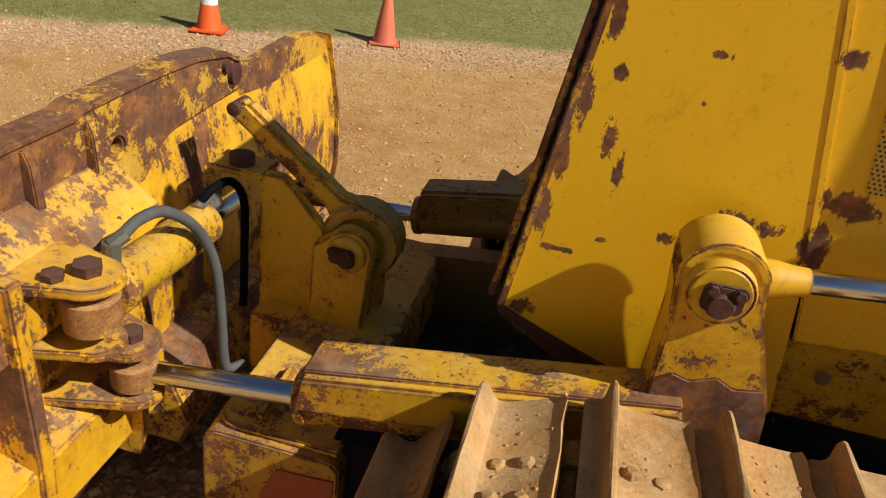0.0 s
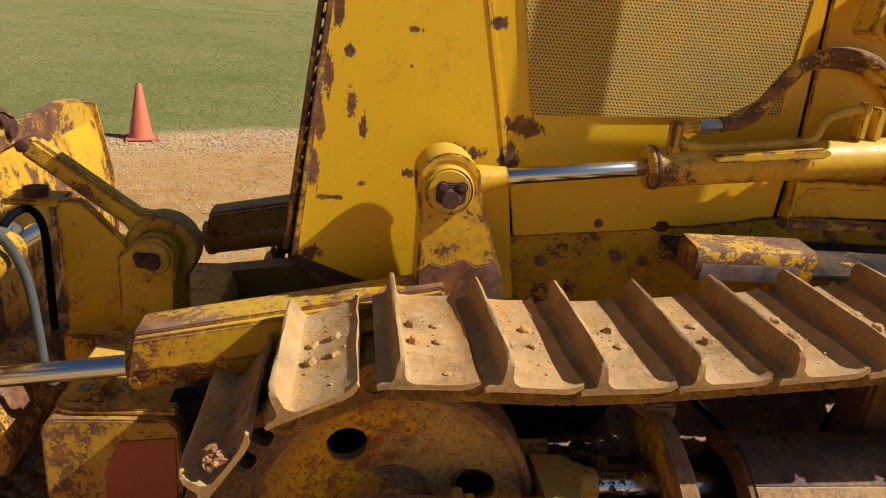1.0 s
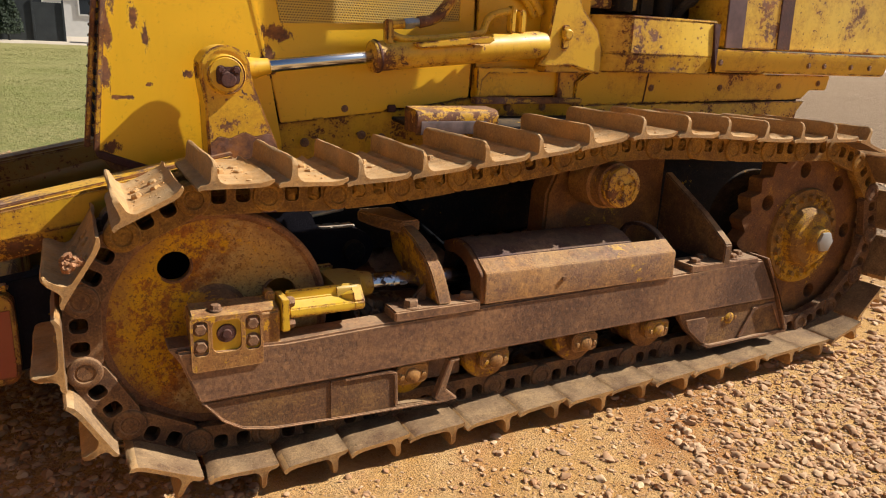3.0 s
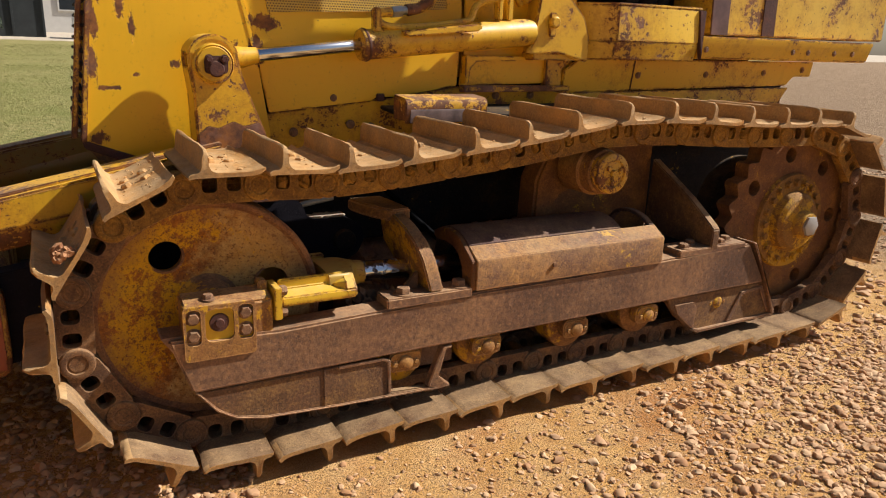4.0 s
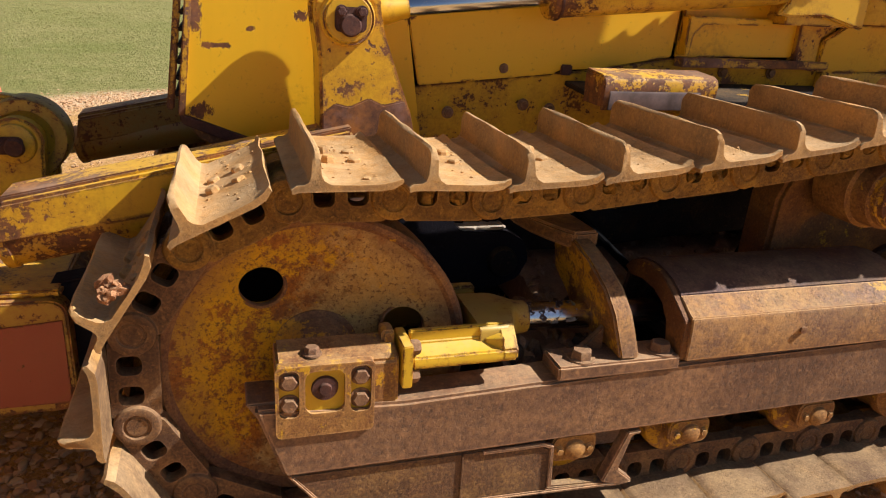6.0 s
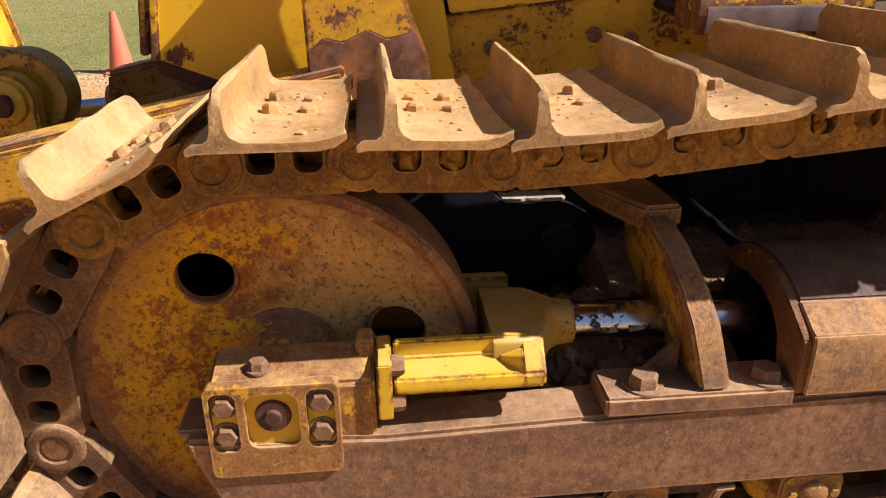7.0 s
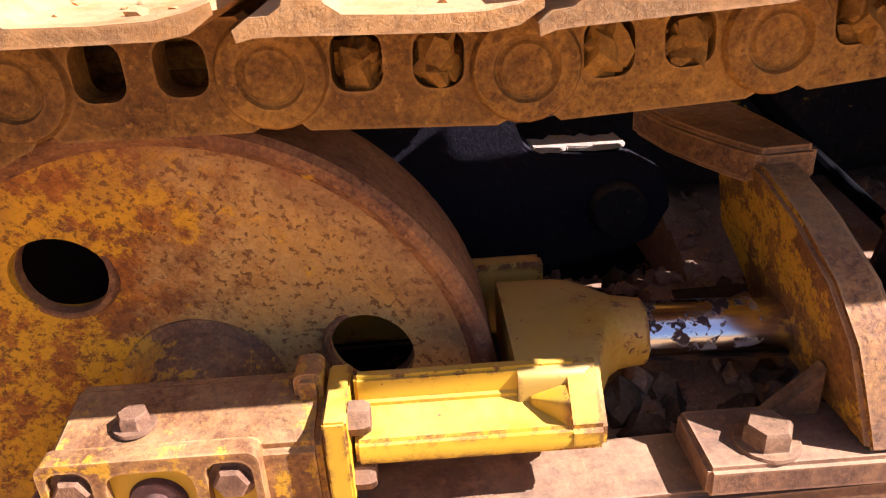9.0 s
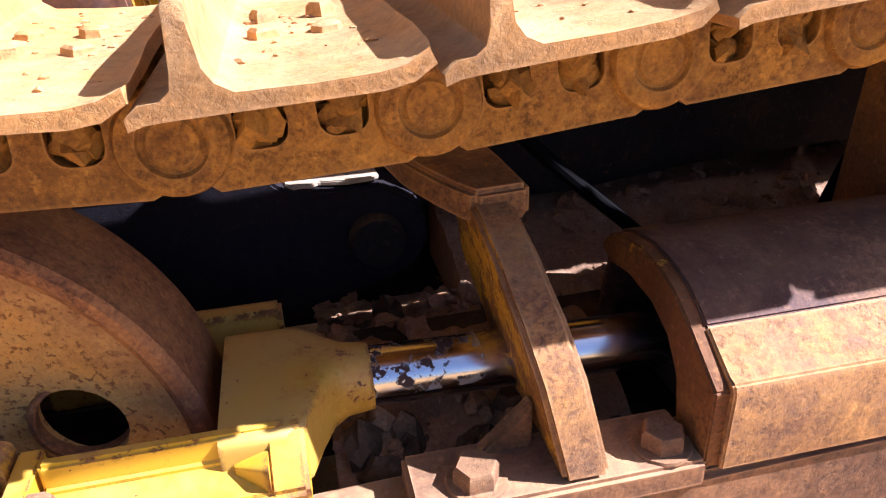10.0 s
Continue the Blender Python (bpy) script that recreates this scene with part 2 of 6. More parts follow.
def idler_mat():
    """Thin old yellow paint weathered to tan, rust blooms and bright remnants towards the front, dark pits everywhere."""
    n = Nodes("idler paint and rust")
    n.bsdf.inputs["Specular IOR Level"].default_value = 0.25
    p = n.tree.nodes.new("ShaderNodeSeparateXYZ")
    n.put(p.inputs[0], n.coords)
    front = n.step(n.maths("ADD", p.outputs["X"], n.maths("MULTIPLY", p.outputs["Z"], -0.25)), 0.0, -0.30)
    big, mid, fine, grit = n.noise(4.5, 10, 0.7), n.noise(16, 12, 0.8), n.noise(85, 8, 0.78), n.noise(200, 4, 0.7)
    colour = n.mix(n.step(fine, 0.30, 0.70), (0.37, 0.225, 0.07), (0.70, 0.47, 0.17))
    colour = n.mix(n.maths("MULTIPLY", n.step(n.noise(6, 10, 0.75), 0.40, 0.66), 0.7), colour, (0.60, 0.30, 0.05))
    colour = n.mix(n.maths("MULTIPLY", n.step(n.noise(3.2, 8, 0.7), 0.48, 0.62), 0.7), colour, (0.40, 0.30, 0.14))
    both = n.maths("ADD", n.maths("ADD", n.maths("MULTIPLY", big, 0.42), n.maths("MULTIPLY", mid, 0.58)), n.maths("MULTIPLY", front, 0.26))
    bloom = n.step(both, 0.555, 0.645)
    rust = n.mix(n.step(fine, 0.3, 0.7), (0.17, 0.048, 0.010), (0.56, 0.185, 0.012))
    rust = n.mix(n.step(n.noise(9, 10, 0.78), 0.48, 0.64), rust, (0.13, 0.052, 0.03))
    colour = n.mix(n.maths("MULTIPLY", bloom, 0.92), colour, rust)
    kept = n.maths("ADD", n.maths("ADD", n.maths("MULTIPLY", n.noise(5.5, 12, 0.78), 0.48), n.maths("MULTIPLY", n.noise(28, 12, 0.82), 0.52)), n.maths("MULTIPLY", front, 0.11))
    colour = n.mix(n.maths("MULTIPLY", n.step(kept, 0.575, 0.605), 0.9), colour, (0.72, 0.38, 0.008))
    pits = n.step(n.noise(135, 5, 0.65), 0.56, 0.61)
    colour = n.mix(n.maths("MULTIPLY", pits, 0.8), colour, (0.17, 0.07, 0.025))
    dots = n.step(n.noise(300, 4, 0.6), 0.57, 0.62)
    colour = n.mix(n.maths("MULTIPLY", dots, 0.3), colour, (0.16, 0.07, 0.025))
    away = n.maths("SQRT", n.maths("ADD", n.maths("POWER", p.outputs["X"], 2.0), n.maths("POWER", n.maths("SUBTRACT", p.outputs["Z"], 0.42), 2.0)))
    worn = n.step(n.maths("ADD", away, n.maths("MULTIPLY", n.maths("SUBTRACT", n.noise(11, 10, 0.75), 0.5), 0.22)), 0.215, 0.268)
    colour = n.mix(n.maths("MULTIPLY", worn, 0.65), colour, n.mix(n.step(fine, 0.3, 0.7), (0.15, 0.065, 0.035), (0.34, 0.165, 0.07)))
    colour = n.mix(n.maths("MULTIPLY", n.step(grit, 0.45, 0.33), 0.2), colour, (0.10, 0.045, 0.015))
    return n.done(colour, n.blend(bloom, 0.55, 0.85), n.maths("SUBTRACT", n.maths("ADD", fine, mid), pits), 0.5, 0.002)


WHEEL = idler_mat()
WHEEL_RIM = rusty("idler rim rust", dark=(0.12, 0.05, 0.03), mid=(0.30, 0.135, 0.06), bright=(0.50, 0.25, 0.08), glow=0.6, dust=0.15, yellow=0.1, size=10, blotch=0.45)
HUB = rusty("dark hub rust", dark=(0.08, 0.038, 0.024), mid=(0.26, 0.125, 0.06), bright=(0.44, 0.23, 0.07), glow=0.5, dust=0.25, yellow=0.6, size=14)
FRAME = rusty("brown track frame", dark=(0.075, 0.038, 0.028), mid=(0.29, 0.146, 0.078), bright=(0.53, 0.270, 0.10), glow=0.65, dust=0.4, size=3.0, polish=0.2, speckle=34.0, blotch=0.75, gloss=0.4, edge=0.7)
GUARD_STEEL = rusty("dark brown guard steel", dark=(0.075, 0.038, 0.024), mid=(0.24, 0.12, 0.055), bright=(0.46, 0.25, 0.07), glow=0.5, dust=0.6, size=6, yellow=0.15)
GUIDE_SIDE = rusty("orange rust with yellow remnants", dark=(0.10, 0.045, 0.02), mid=(0.32, 0.14, 0.035), bright=(0.58, 0.28, 0.04), glow=0.6, dust=0.15, yellow=0.75, size=16)
CASTING = rusty("rusted casting", dark=(0.12, 0.048, 0.022), mid=(0.34, 0.15, 0.05), bright=(0.62, 0.32, 0.07), glow=0.8, dust=0.4, yellow=0.6, blotch=0.4, edge=0.6)
COVER = rusty("brown cover plate", dark=(0.085, 0.038, 0.024), mid=(0.30, 0.142, 0.062), bright=(0.60, 0.30, 0.07), glow=0.7, dust=0.45, yellow=0.42, size=5, blotch=0.35, gloss=0.4, edge=0.8)
# Darker than the cover below: the track's shade is put into this brown.
COVER_TOP_SHADED = rusty("shade-darkened purple brown cover", dark=(0.06, 0.03, 0.026), mid=(0.17, 0.088, 0.062), bright=(0.36, 0.20, 0.11), glow=0.35, dust=0.25, size=7)
SPROCKET = rusty("sprocket rust", dark=(0.12, 0.05, 0.02), mid=(0.27, 0.11, 0.035), bright=(0.42, 0.19, 0.04), dust=0.2, yellow=0.25)
SPROCKET_HUB = rusty("sprocket hub rust", dark=(0.16, 0.07, 0.02), mid=(0.32, 0.15, 0.03), bright=(0.50, 0.26, 0.04), glow=0.8, dust=0.3, yellow=0.8)
BOLT = rusty("bolt rust", dark=(0.10, 0.046, 0.028), mid=(0.30, 0.155, 0.075), bright=(0.46, 0.25, 0.11), dust=0.3, size=30, edge=0.3)
PIN = rusty("dark pin rust", dark=(0.05, 0.022, 0.02), mid=(0.13, 0.05, 0.035), bright=(0.2, 0.08, 0.04), glow=0.3, dust=0.1, size=30)
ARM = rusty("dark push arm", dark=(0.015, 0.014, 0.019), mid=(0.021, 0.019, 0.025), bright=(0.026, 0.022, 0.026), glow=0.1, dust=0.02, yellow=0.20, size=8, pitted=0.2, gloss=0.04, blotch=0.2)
# Near-black base that also carries the deep shade inside the machine.
BLACK = rusty("shade-dark steel", dark=(0.014, 0.013, 0.015), mid=(0.032, 0.027, 0.026), bright=(0.09, 0.05, 0.02), glow=0.15, dust=0.15, yellow=0.12, gloss=0.06)
HOSE = plain("grey hose rubber", (0.10, 0.10, 0.095), 0.75, vary=0.4)
# Blacker and duller than rubber, making up for shade missing under the hull.
HOSE_DARK = plain("black hose rubber", (0.005, 0.005, 0.006), 0.7, vary=0.4)
HOSE_DARK.node_tree.nodes["Principled BSDF"].inputs["Specular IOR Level"].default_value = 0.04
FITTING = plain("zinc fitting", (0.42, 0.42, 0.40), 0.35, 0.8, 0.4, 40)
RED = paint("dull red paint", base=(0.30, 0.055, 0.025), faded=(0.36, 0.09, 0.04), chips=0.60, wear=0.7, specks=0.7, grime=0.3, dust=0.2)


def chrome_rod(name, peeled):
    n = Nodes(name)
    mask = n.step(n.noise(44, 7, 0.65), 0.535 if peeled else 0.74, 0.55 if peeled else 0.76)
    if peeled:
        p = n.tree.nodes.new("ShaderNodeSeparateXYZ")
        n.put(p.inputs[0], n.coords)
        mask = n.maths("MULTIPLY", mask, n.maths("MULTIPLY", n.step(p.outputs["X"], 0.535, 0.515), n.step(p.outputs["Z"], 0.445, 0.455)))
    return n.done(n.mix(mask, (0.66, 0.68, 0.70), (0.05, 0.03, 0.03)), n.blend(mask, 0.19, 0.8), None, metal=n.blend(mask, 1.0, 0.1))


CHROME, PEELED = chrome_rod("chromed rod", False), chrome_rod("peeled chrome rod", True)


def mesh_sheet(name):
    """Perforated sheet: staggered round holes, 6 mm apart."""
    n = Nodes(name)
    s = n.tree.nodes.new("ShaderNodeSeparateXYZ")
    n.put(s.inputs[0], n.coords)
    px, pz = 0.0085, 0.0074
    row = n.maths("FLOOR", n.maths("DIVIDE", s.outputs["Z"], pz))
    odd = n.maths("MULTIPLY", n.maths("MODULO", row, 2.0), 0.5)
    u = n.maths("SUBTRACT", n.maths("FRACT", n.maths("ADD", n.maths("DIVIDE", s.outputs["X"], px), odd)), 0.5)
    v = n.maths("SUBTRACT", n.maths("FRACT", n.maths("DIVIDE", s.outputs["Z"], pz)), 0.5)
    r = n.maths("SQRT", n.maths("ADD", n.maths("MULTIPLY", u, u), n.maths("MULTIPLY", v, v)))
    hole = n.step(r, 0.32, 0.24)
    dirt = n.step(n.noise(9, 7, 0.7), 0.4, 0.7)
    tone = n.mix(dirt, (0.66, 0.40, 0.04), (0.52, 0.36, 0.09))
    return n.done(n.mix(hole, tone, (0.09, 0.05, 0.012)), 0.6, n.maths("SUBTRACT", 0.0, hole), 0.6, 0.003)


GRILLE = mesh_sheet("perforated sheet")


def ground_mat():
    n = Nodes("orange gravelly clay")
    n.bsdf.inputs["Specular IOR Level"].default_value = 0.08
    big, mid, fine = n.noise(0.55, 6, 0.6), n.noise(5, 8, 0.65), n.noise(60, 8, 0.75)
    clay = n.mix(n.step(big, 0.35, 0.65), (0.46, 0.215, 0.05), (0.62, 0.36, 0.11))
    clay = n.mix(n.step(mid, 0.35, 0.7), clay, (0.64, 0.40, 0.17))
    clay = n.mix(n.maths("MULTIPLY", n.step(fine, 0.45, 0.75), 0.55), clay, (0.26, 0.12, 0.045))
    red = n.step(n.noise(1.1, 8, 0.7), 0.52, 0.66)
    clay = n.mix(n.maths("MULTIPLY", red, 0.7), clay, (0.36, 0.13, 0.035))
    grain = n.step(n.noise(170, 5, 0.7), 0.52, 0.66)
    clay = n.mix(n.maths("MULTIPLY", grain, 0.6), clay, (0.66, 0.46, 0.27))
    there = grain
    g = n.tree.nodes.new("ShaderNodeNewGeometry")
    p = n.tree.nodes.new("ShaderNodeSeparateXYZ")
    n.put(p.inputs[0], g.outputs["Position"])
    edge = n.maths("ADD", p.outputs["Y"], n.maths("MULTIPLY", n.maths("SUBTRACT", n.noise(1.1, 7, 0.7), 0.5), 0.9))
    edge = n.maths("ADD", edge, n.maths("MULTIPLY", p.outputs["X"], LAWN_SKEW))
    stony = n.maths("MULTIPLY", n.step(edge, LAWN_EDGE - 0.9, LAWN_EDGE - 0.25), n.step(n.noise(24, 8, 0.8), 0.42, 0.60))
    clay = n.mix(n.maths("MULTIPLY", stony, 0.85), clay, (0.64, 0.53, 0.38))
    dark_gap = n.maths("MULTIPLY", n.step(p.outputs["Y"], 1.6, 2.4), n.step(n.noise(46, 8, 0.8), 0.54, 0.68))
    clay = n.mix(n.maths("MULTIPLY", dark_gap, 0.5), clay, (0.24, 0.115, 0.045))
    turf = n.mix(n.step(n.noise(0.25, 6, 0.6), 0.35, 0.65), (0.20, 0.205, 0.055), (0.34, 0.285, 0.115))
    turf = n.mix(n.step(p.outputs["Y"], 12.0, 34.0), turf, (0.34, 0.28, 0.11))
    turf = n.mix(n.step(n.noise(3, 8, 0.7), 0.45, 0.75), turf, (0.36, 0.30, 0.125))
    turf = n.mix(n.step(n.noise(18, 8, 0.75), 0.46, 0.62), turf, (0.16, 0.17, 0.048))
    turf = n.mix(n.maths("MULTIPLY", n.step(fine, 0.5, 0.75), 0.6), turf, (0.06, 0.08, 0.018))
    lawn = n.maths("MULTIPLY", n.step(edge, LAWN_EDGE, LAWN_EDGE + 0.3), n.step(p.outputs["Y"], LAWN_FAR + 0.6, LAWN_FAR))
    drive = n.maths("ADD", p.outputs["X"], n.maths("MULTIPLY", n.maths("SUBTRACT", n.noise(0.7, 7, 0.7), 0.5), 2.5))
    clay = n.mix(n.step(drive, 3.2, 4.4), clay, n.mix(n.step(n.noise(38, 8, 0.75), 0.38, 0.62), (0.15, 0.095, 0.055), (0.44, 0.315, 0.19)))
    clay = n.mix(n.maths("MULTIPLY", n.maths("MULTIPLY", n.step(drive, 3.2, 4.4), n.step(n.noise(9, 9, 0.8), 0.47, 0.60)), 0.75), clay, (0.20, 0.125, 0.07))
    clay = n.mix(n.step(p.outputs["Y"], 33.0, 34.0), clay, (0.52, 0.44, 0.33))
    colour = n.mix(lawn, clay, turf)
    height = n.maths("ADD", n.maths("ADD", n.maths("MULTIPLY", mid, 0.8), n.maths("MULTIPLY", fine, 0.7)), n.maths("MULTIPLY", there, 0.5))
    return n.done(colour, 0.95, height, 0.9, 0.012)


LAWN_EDGE, LAWN_FAR, LAWN_SKEW = 6.25, 33.5, -0.58
GROUND = ground_mat()
PEBBLE = Nodes("pebbles")
_r = PEBBLE.tree.nodes.new("ShaderNodeNewGeometry").outputs["Random Per Island"]
_c = PEBBLE.mix(_r, (0.34, 0.165, 0.06), (0.68, 0.47, 0.26))
PEBBLE = PEBBLE.done(PEBBLE.mix(PEBBLE.maths("MULTIPLY", PEBBLE.noise(30, 6), 0.6), _c, (0.38, 0.2, 0.1)), 0.9, PEBBLE.noise(80, 5), 0.4, 0.002)


# ---- mesh helpers ----
def bevel(bm, width, segments=2):
    bmesh.ops.remove_doubles(bm, verts=bm.verts, dist=1e-5)
    bm.normal_update()
    sharp = [e for e in bm.edges if len(e.link_faces) == 2 and e.calc_face_angle(0) > 0.5]
    if sharp and width:
        bmesh.ops.bevel(bm, geom=sharp, offset=width, segments=segments, affect="EDGES", clamp_overlap=True)
    return bm


def joined(*parts):
    bm = bmesh.new()
    for p in parts:
        me = bpy.data.meshes.new("piece")
        p.to_mesh(me)
        bm.from_mesh(me)
        bpy.data.meshes.remove(me)
        p.free()
    return bm


def moved(bm, m):
    bmesh.ops.transform(bm, matrix=m, verts=bm.verts)
    return bm


def fill(outer, holes=()):
    """A flat sheet in x, z with holes, as a bmesh at y = 0."""
    bm = bmesh.new()
    for loop in (outer, *holes):
        vs = [bm.verts.new((x, 0, z)) for x, z in loop]
        for a, b in zip(vs, vs[1:] + vs[:1]):
            bm.edges.new((a, b))
    bmesh.ops.triangle_fill(bm, edges=bm.edges[:], use_beauty=True, normal=(0, -1, 0))
    return bm


def plate(outer, y0, y1, holes=(), soft=0.003):
    """An x, z outline with holes, from y0 to y1."""
    if holes:
        bm = fill(outer, holes)
        r = bmesh.ops.extrude_face_region(bm, geom=bm.faces[:])
        bmesh.ops.translate(bm, verts=[v for v in r["geom"] if isinstance(v, bmesh.types.BMVert)], vec=(0, y1 - y0, 0))
        bmesh.ops.translate(bm, verts=bm.verts, vec=(0, y0, 0))
    else:
        bm = bmesh.new()
        a = [bm.verts.new((x, y0, z)) for x, z in outer]
        b = [bm.verts.new((x, y1, z)) for x, z in outer]
        bm.faces.new(a)
        bm.faces.new(b[::-1])
        for i in range(len(a)):
            j = (i + 1) % len(a)
            bm.faces.new((a[j], a[i], b[i], b[j]))
    bmesh.ops.recalc_face_normals(bm, faces=bm.faces)
    return bevel(bm, soft)


def slab(outline, x0, x1, soft=0.003, holes=()):
    """A y, z outline with holes, from x0 to x1."""
    bm = plate(outline, x0, x1, holes, soft)
    return moved(bm, Matrix(((0, 1, 0, 0), (1, 0, 0, 0), (0, 0, 1, 0), (0, 0, 0, 1)))) if not bmesh.ops.reverse_faces(bm, faces=bm.faces) else bm


def floor_plate(outline, z0, z1, soft=0.003, holes=()):
    """An x, y outline from z0 to z1."""
    bm = plate(outline, z0, z1, holes, soft)
    moved(bm, Matrix(((1, 0, 0, 0), (0, 0, 1, 0), (0, 1, 0, 0), (0, 0, 0, 1))))
    bmesh.ops.reverse_faces(bm, faces=bm.faces)
    return bm


def leaning(bm, top, amount):
    """Tucks everything below the height top inwards, as a folded sheet."""
    for v in bm.verts:
        v.co.y += max(0.0, top - v.co.z) * amount
    return bm


def box(x0, x1, y0, y1, z0, z1, soft=0.004):
    return plate([(x0, z0), (x1, z0), (x1, z1), (x0, z1)], y0, y1, (), soft)


def ring(r, n=32, cx=0.0, cz=0.0, start=0.0):
    return [(cx + r * math.cos(start + 2 * math.pi * i / n), cz + r * math.sin(start + 2 * math.pi * i / n)) for i in range(n)]


def rounded(x0, x1, z0, z1, r, n=4):
    pts = []
    for cx, cz, a in ((x1 - r, z1 - r, 0), (x0 + r, z1 - r, 90), (x0 + r, z0 + r, 180), (x1 - r, z0 + r, 270)):
        pts += [(cx + r * math.cos(radians(a + 90 * i / n)), cz + r * math.sin(radians(a + 90 * i / n))) for i in range(n + 1)]
    return pts


def lathe(profile, cx, cz, n=48, cy=0.0):
    """Turns (radius, y) pairs about an axis along y."""
    bm = bmesh.new()
    rows = []
    for r, y in profile:
        if r < 1e-6:
            rows.append([bm.verts.new((cx, cy + y, cz))])
        else:
            rows.append([bm.verts.new((cx + r * math.cos(2 * math.pi * i / n), cy + y, cz + r * math.sin(2 * math.pi * i / n))) for i in range(n)])
    for a, b in zip(rows, rows[1:]):
        for i in range(n):
            j = (i + 1) % n
            if len(a) == 1:
                bm.faces.new((a[0], b[i], b[j]))
            elif len(b) == 1:
                bm.faces.new((a[i], b[0], a[j]))
            else:
                bm.faces.new((a[i], b[i], b[j], a[j]))
    bmesh.ops.recalc_face_normals(bm, faces=bm.faces)
    return bm


def turned(profile, p0, p1, n=32):
    """Turns (radius, share of the way) pairs about the line from p0 to p1."""
    p0, p1 = Vector(p0), Vector(p1)
    d = p1 - p0
    bm = lathe([(r, s * d.length) for r, s in profile], 0, 0, n)
    return moved(bm, Matrix.Translation(p0) @ d.to_track_quat("Y", "Z").to_matrix().to_4x4())


def loft(sections, n=40):
    """Skins upright sections ((x, y, z), half width, half height, squareness) along x."""
    bm, last, first = bmesh.new(), None, None
    for (x, y, z), a, b, k in sections:
        row = []
        for i in range(n):
            c, d = math.cos(2 * math.pi * (i + 0.5) / n), math.sin(2 * math.pi * (i + 0.5) / n)
            row.append(bm.verts.new((x, y + a * math.copysign(abs(c) ** (2 / k), c), z + b * math.copysign(abs(d) ** (2 / k), d))))
        if last:
            for i in range(n):
                bm.faces.new((last[i], last[(i + 1) % n], row[(i + 1) % n], row[i]))
        first, last = first or row, row
    bm.faces.new(first[::-1])
    bm.faces.new(last)
    bmesh.ops.recalc_face_normals(bm, faces=bm.faces)
    return bm


def rod(p0, p1, r, n=24, soft=0.08):
    return turned([(0, 0), (r * (1 - soft), 0), (r, soft * 0.1), (r, 1 - soft * 0.1), (r * (1 - soft), 1), (0, 1)], p0, p1, n)


def tube(points, r, n=10, rings=6):
    """A bent round tube or hose through points, smoothed."""
    pts = [Vector(p) for p in points]
    path = []
    for i in range(len(pts) - 1):
        a, b, c, d = pts[max(i - 1, 0)], pts[i], pts[i + 1], pts[min(i + 2, len(pts) - 1)]
        for k in range(rings):
            t = k / rings
            path.append(0.5 * (2 * b + (c - a) * t + (2 * a - 5 * b + 4 * c - d) * t * t + (3 * b - a - 3 * c + d) * t ** 3))
    path.append(pts[-1])
    bm, last = bmesh.new(), None
    side = Vector((0, 0, 1))
    first = None
    for i, p in enumerate(path):
        d = (path[min(i + 1, len(path) - 1)] - path[max(i - 1, 0)]).normalized()
        side = (side - d * side.dot(d)).normalized() if (side - d * side.dot(d)).length > 1e-3 else d.orthogonal().normalized()
        up = d.cross(side)
        row = [bm.verts.new(p + r * (side * math.cos(2 * math.pi * k / n) + up * math.sin(2 * math.pi * k / n))) for k in range(n)]
        if last:
            for k in range(n):
                bm.faces.new((last[k], last[(k + 1) % n], row[(k + 1) % n], row[k]))
        first = first or row
        last = row
    bm.faces.new(first[::-1])
    bm.faces.new(last)
    bmesh.ops.recalc_face_normals(bm, faces=bm.faces)
    return bm


def hexhead(x, y, z, r=0.014, h=0.012, axis="y", washer=True):
    """A bolt head on a washer whose foot is at the place, towards -y or +z."""
    bm = lathe([(0, -h), (r * 0.85, -h), (r, -h * 0.8), (r, 0)], 0, 0, 6)
    if washer:
        bm = joined(bm, lathe([(0, -0.003), (r * 1.3, -0.003), (r * 1.35, 0)], 0, 0, 16))
    if axis == "z":
        moved(bm, Matrix.Rotation(radians(-90), 4, "X"))
    return moved(bm, Matrix.Translation((x, y, z)))


def shade(me, angle=0.6):
    for p in me.polygons:
        p.use_smooth = True
    me.set_sharp_from_angle(angle=angle)


def data(name, bm, material):
    me = bpy.data.meshes.new(name)
    bm.to_mesh(me)
    bm.free()
    me.materials.append(material)
    shade(me)
    return me


def part(name, bm, material, parent, label=""):
    """Links a bmesh as one mesh object under a thing or under a part."""
    ob = new(name, data(name, bm, material))
    ob.parent = parent
    return tagged(ob, label)


def thing(name, label, category, at=(0, 0, 0), group="", kind=""):
    ob = new(name)
    ob.empty_display_size = 0.2
    ob.location = at
    return tagged(ob, label, category, group, kind)


# ---- ground ----
def ground_height(x, y):
    """Level round the machine, the lawn rising gently behind it."""
    rise = 0.021 * max(0.0, y - 3.0) if y < 60 else 0.021 * 57
    near = math.hypot(x - 0.8, y - 0.8)
    rough = noise.noise(Vector((x * 0.8, y * 0.8, 0))) * 0.02 + noise.noise(Vector((x * 4, y * 4, 3))) * 0.008
    return rise - 0.008 + rough * min(1.0, max(0.25, (near - 1.2) / 3))


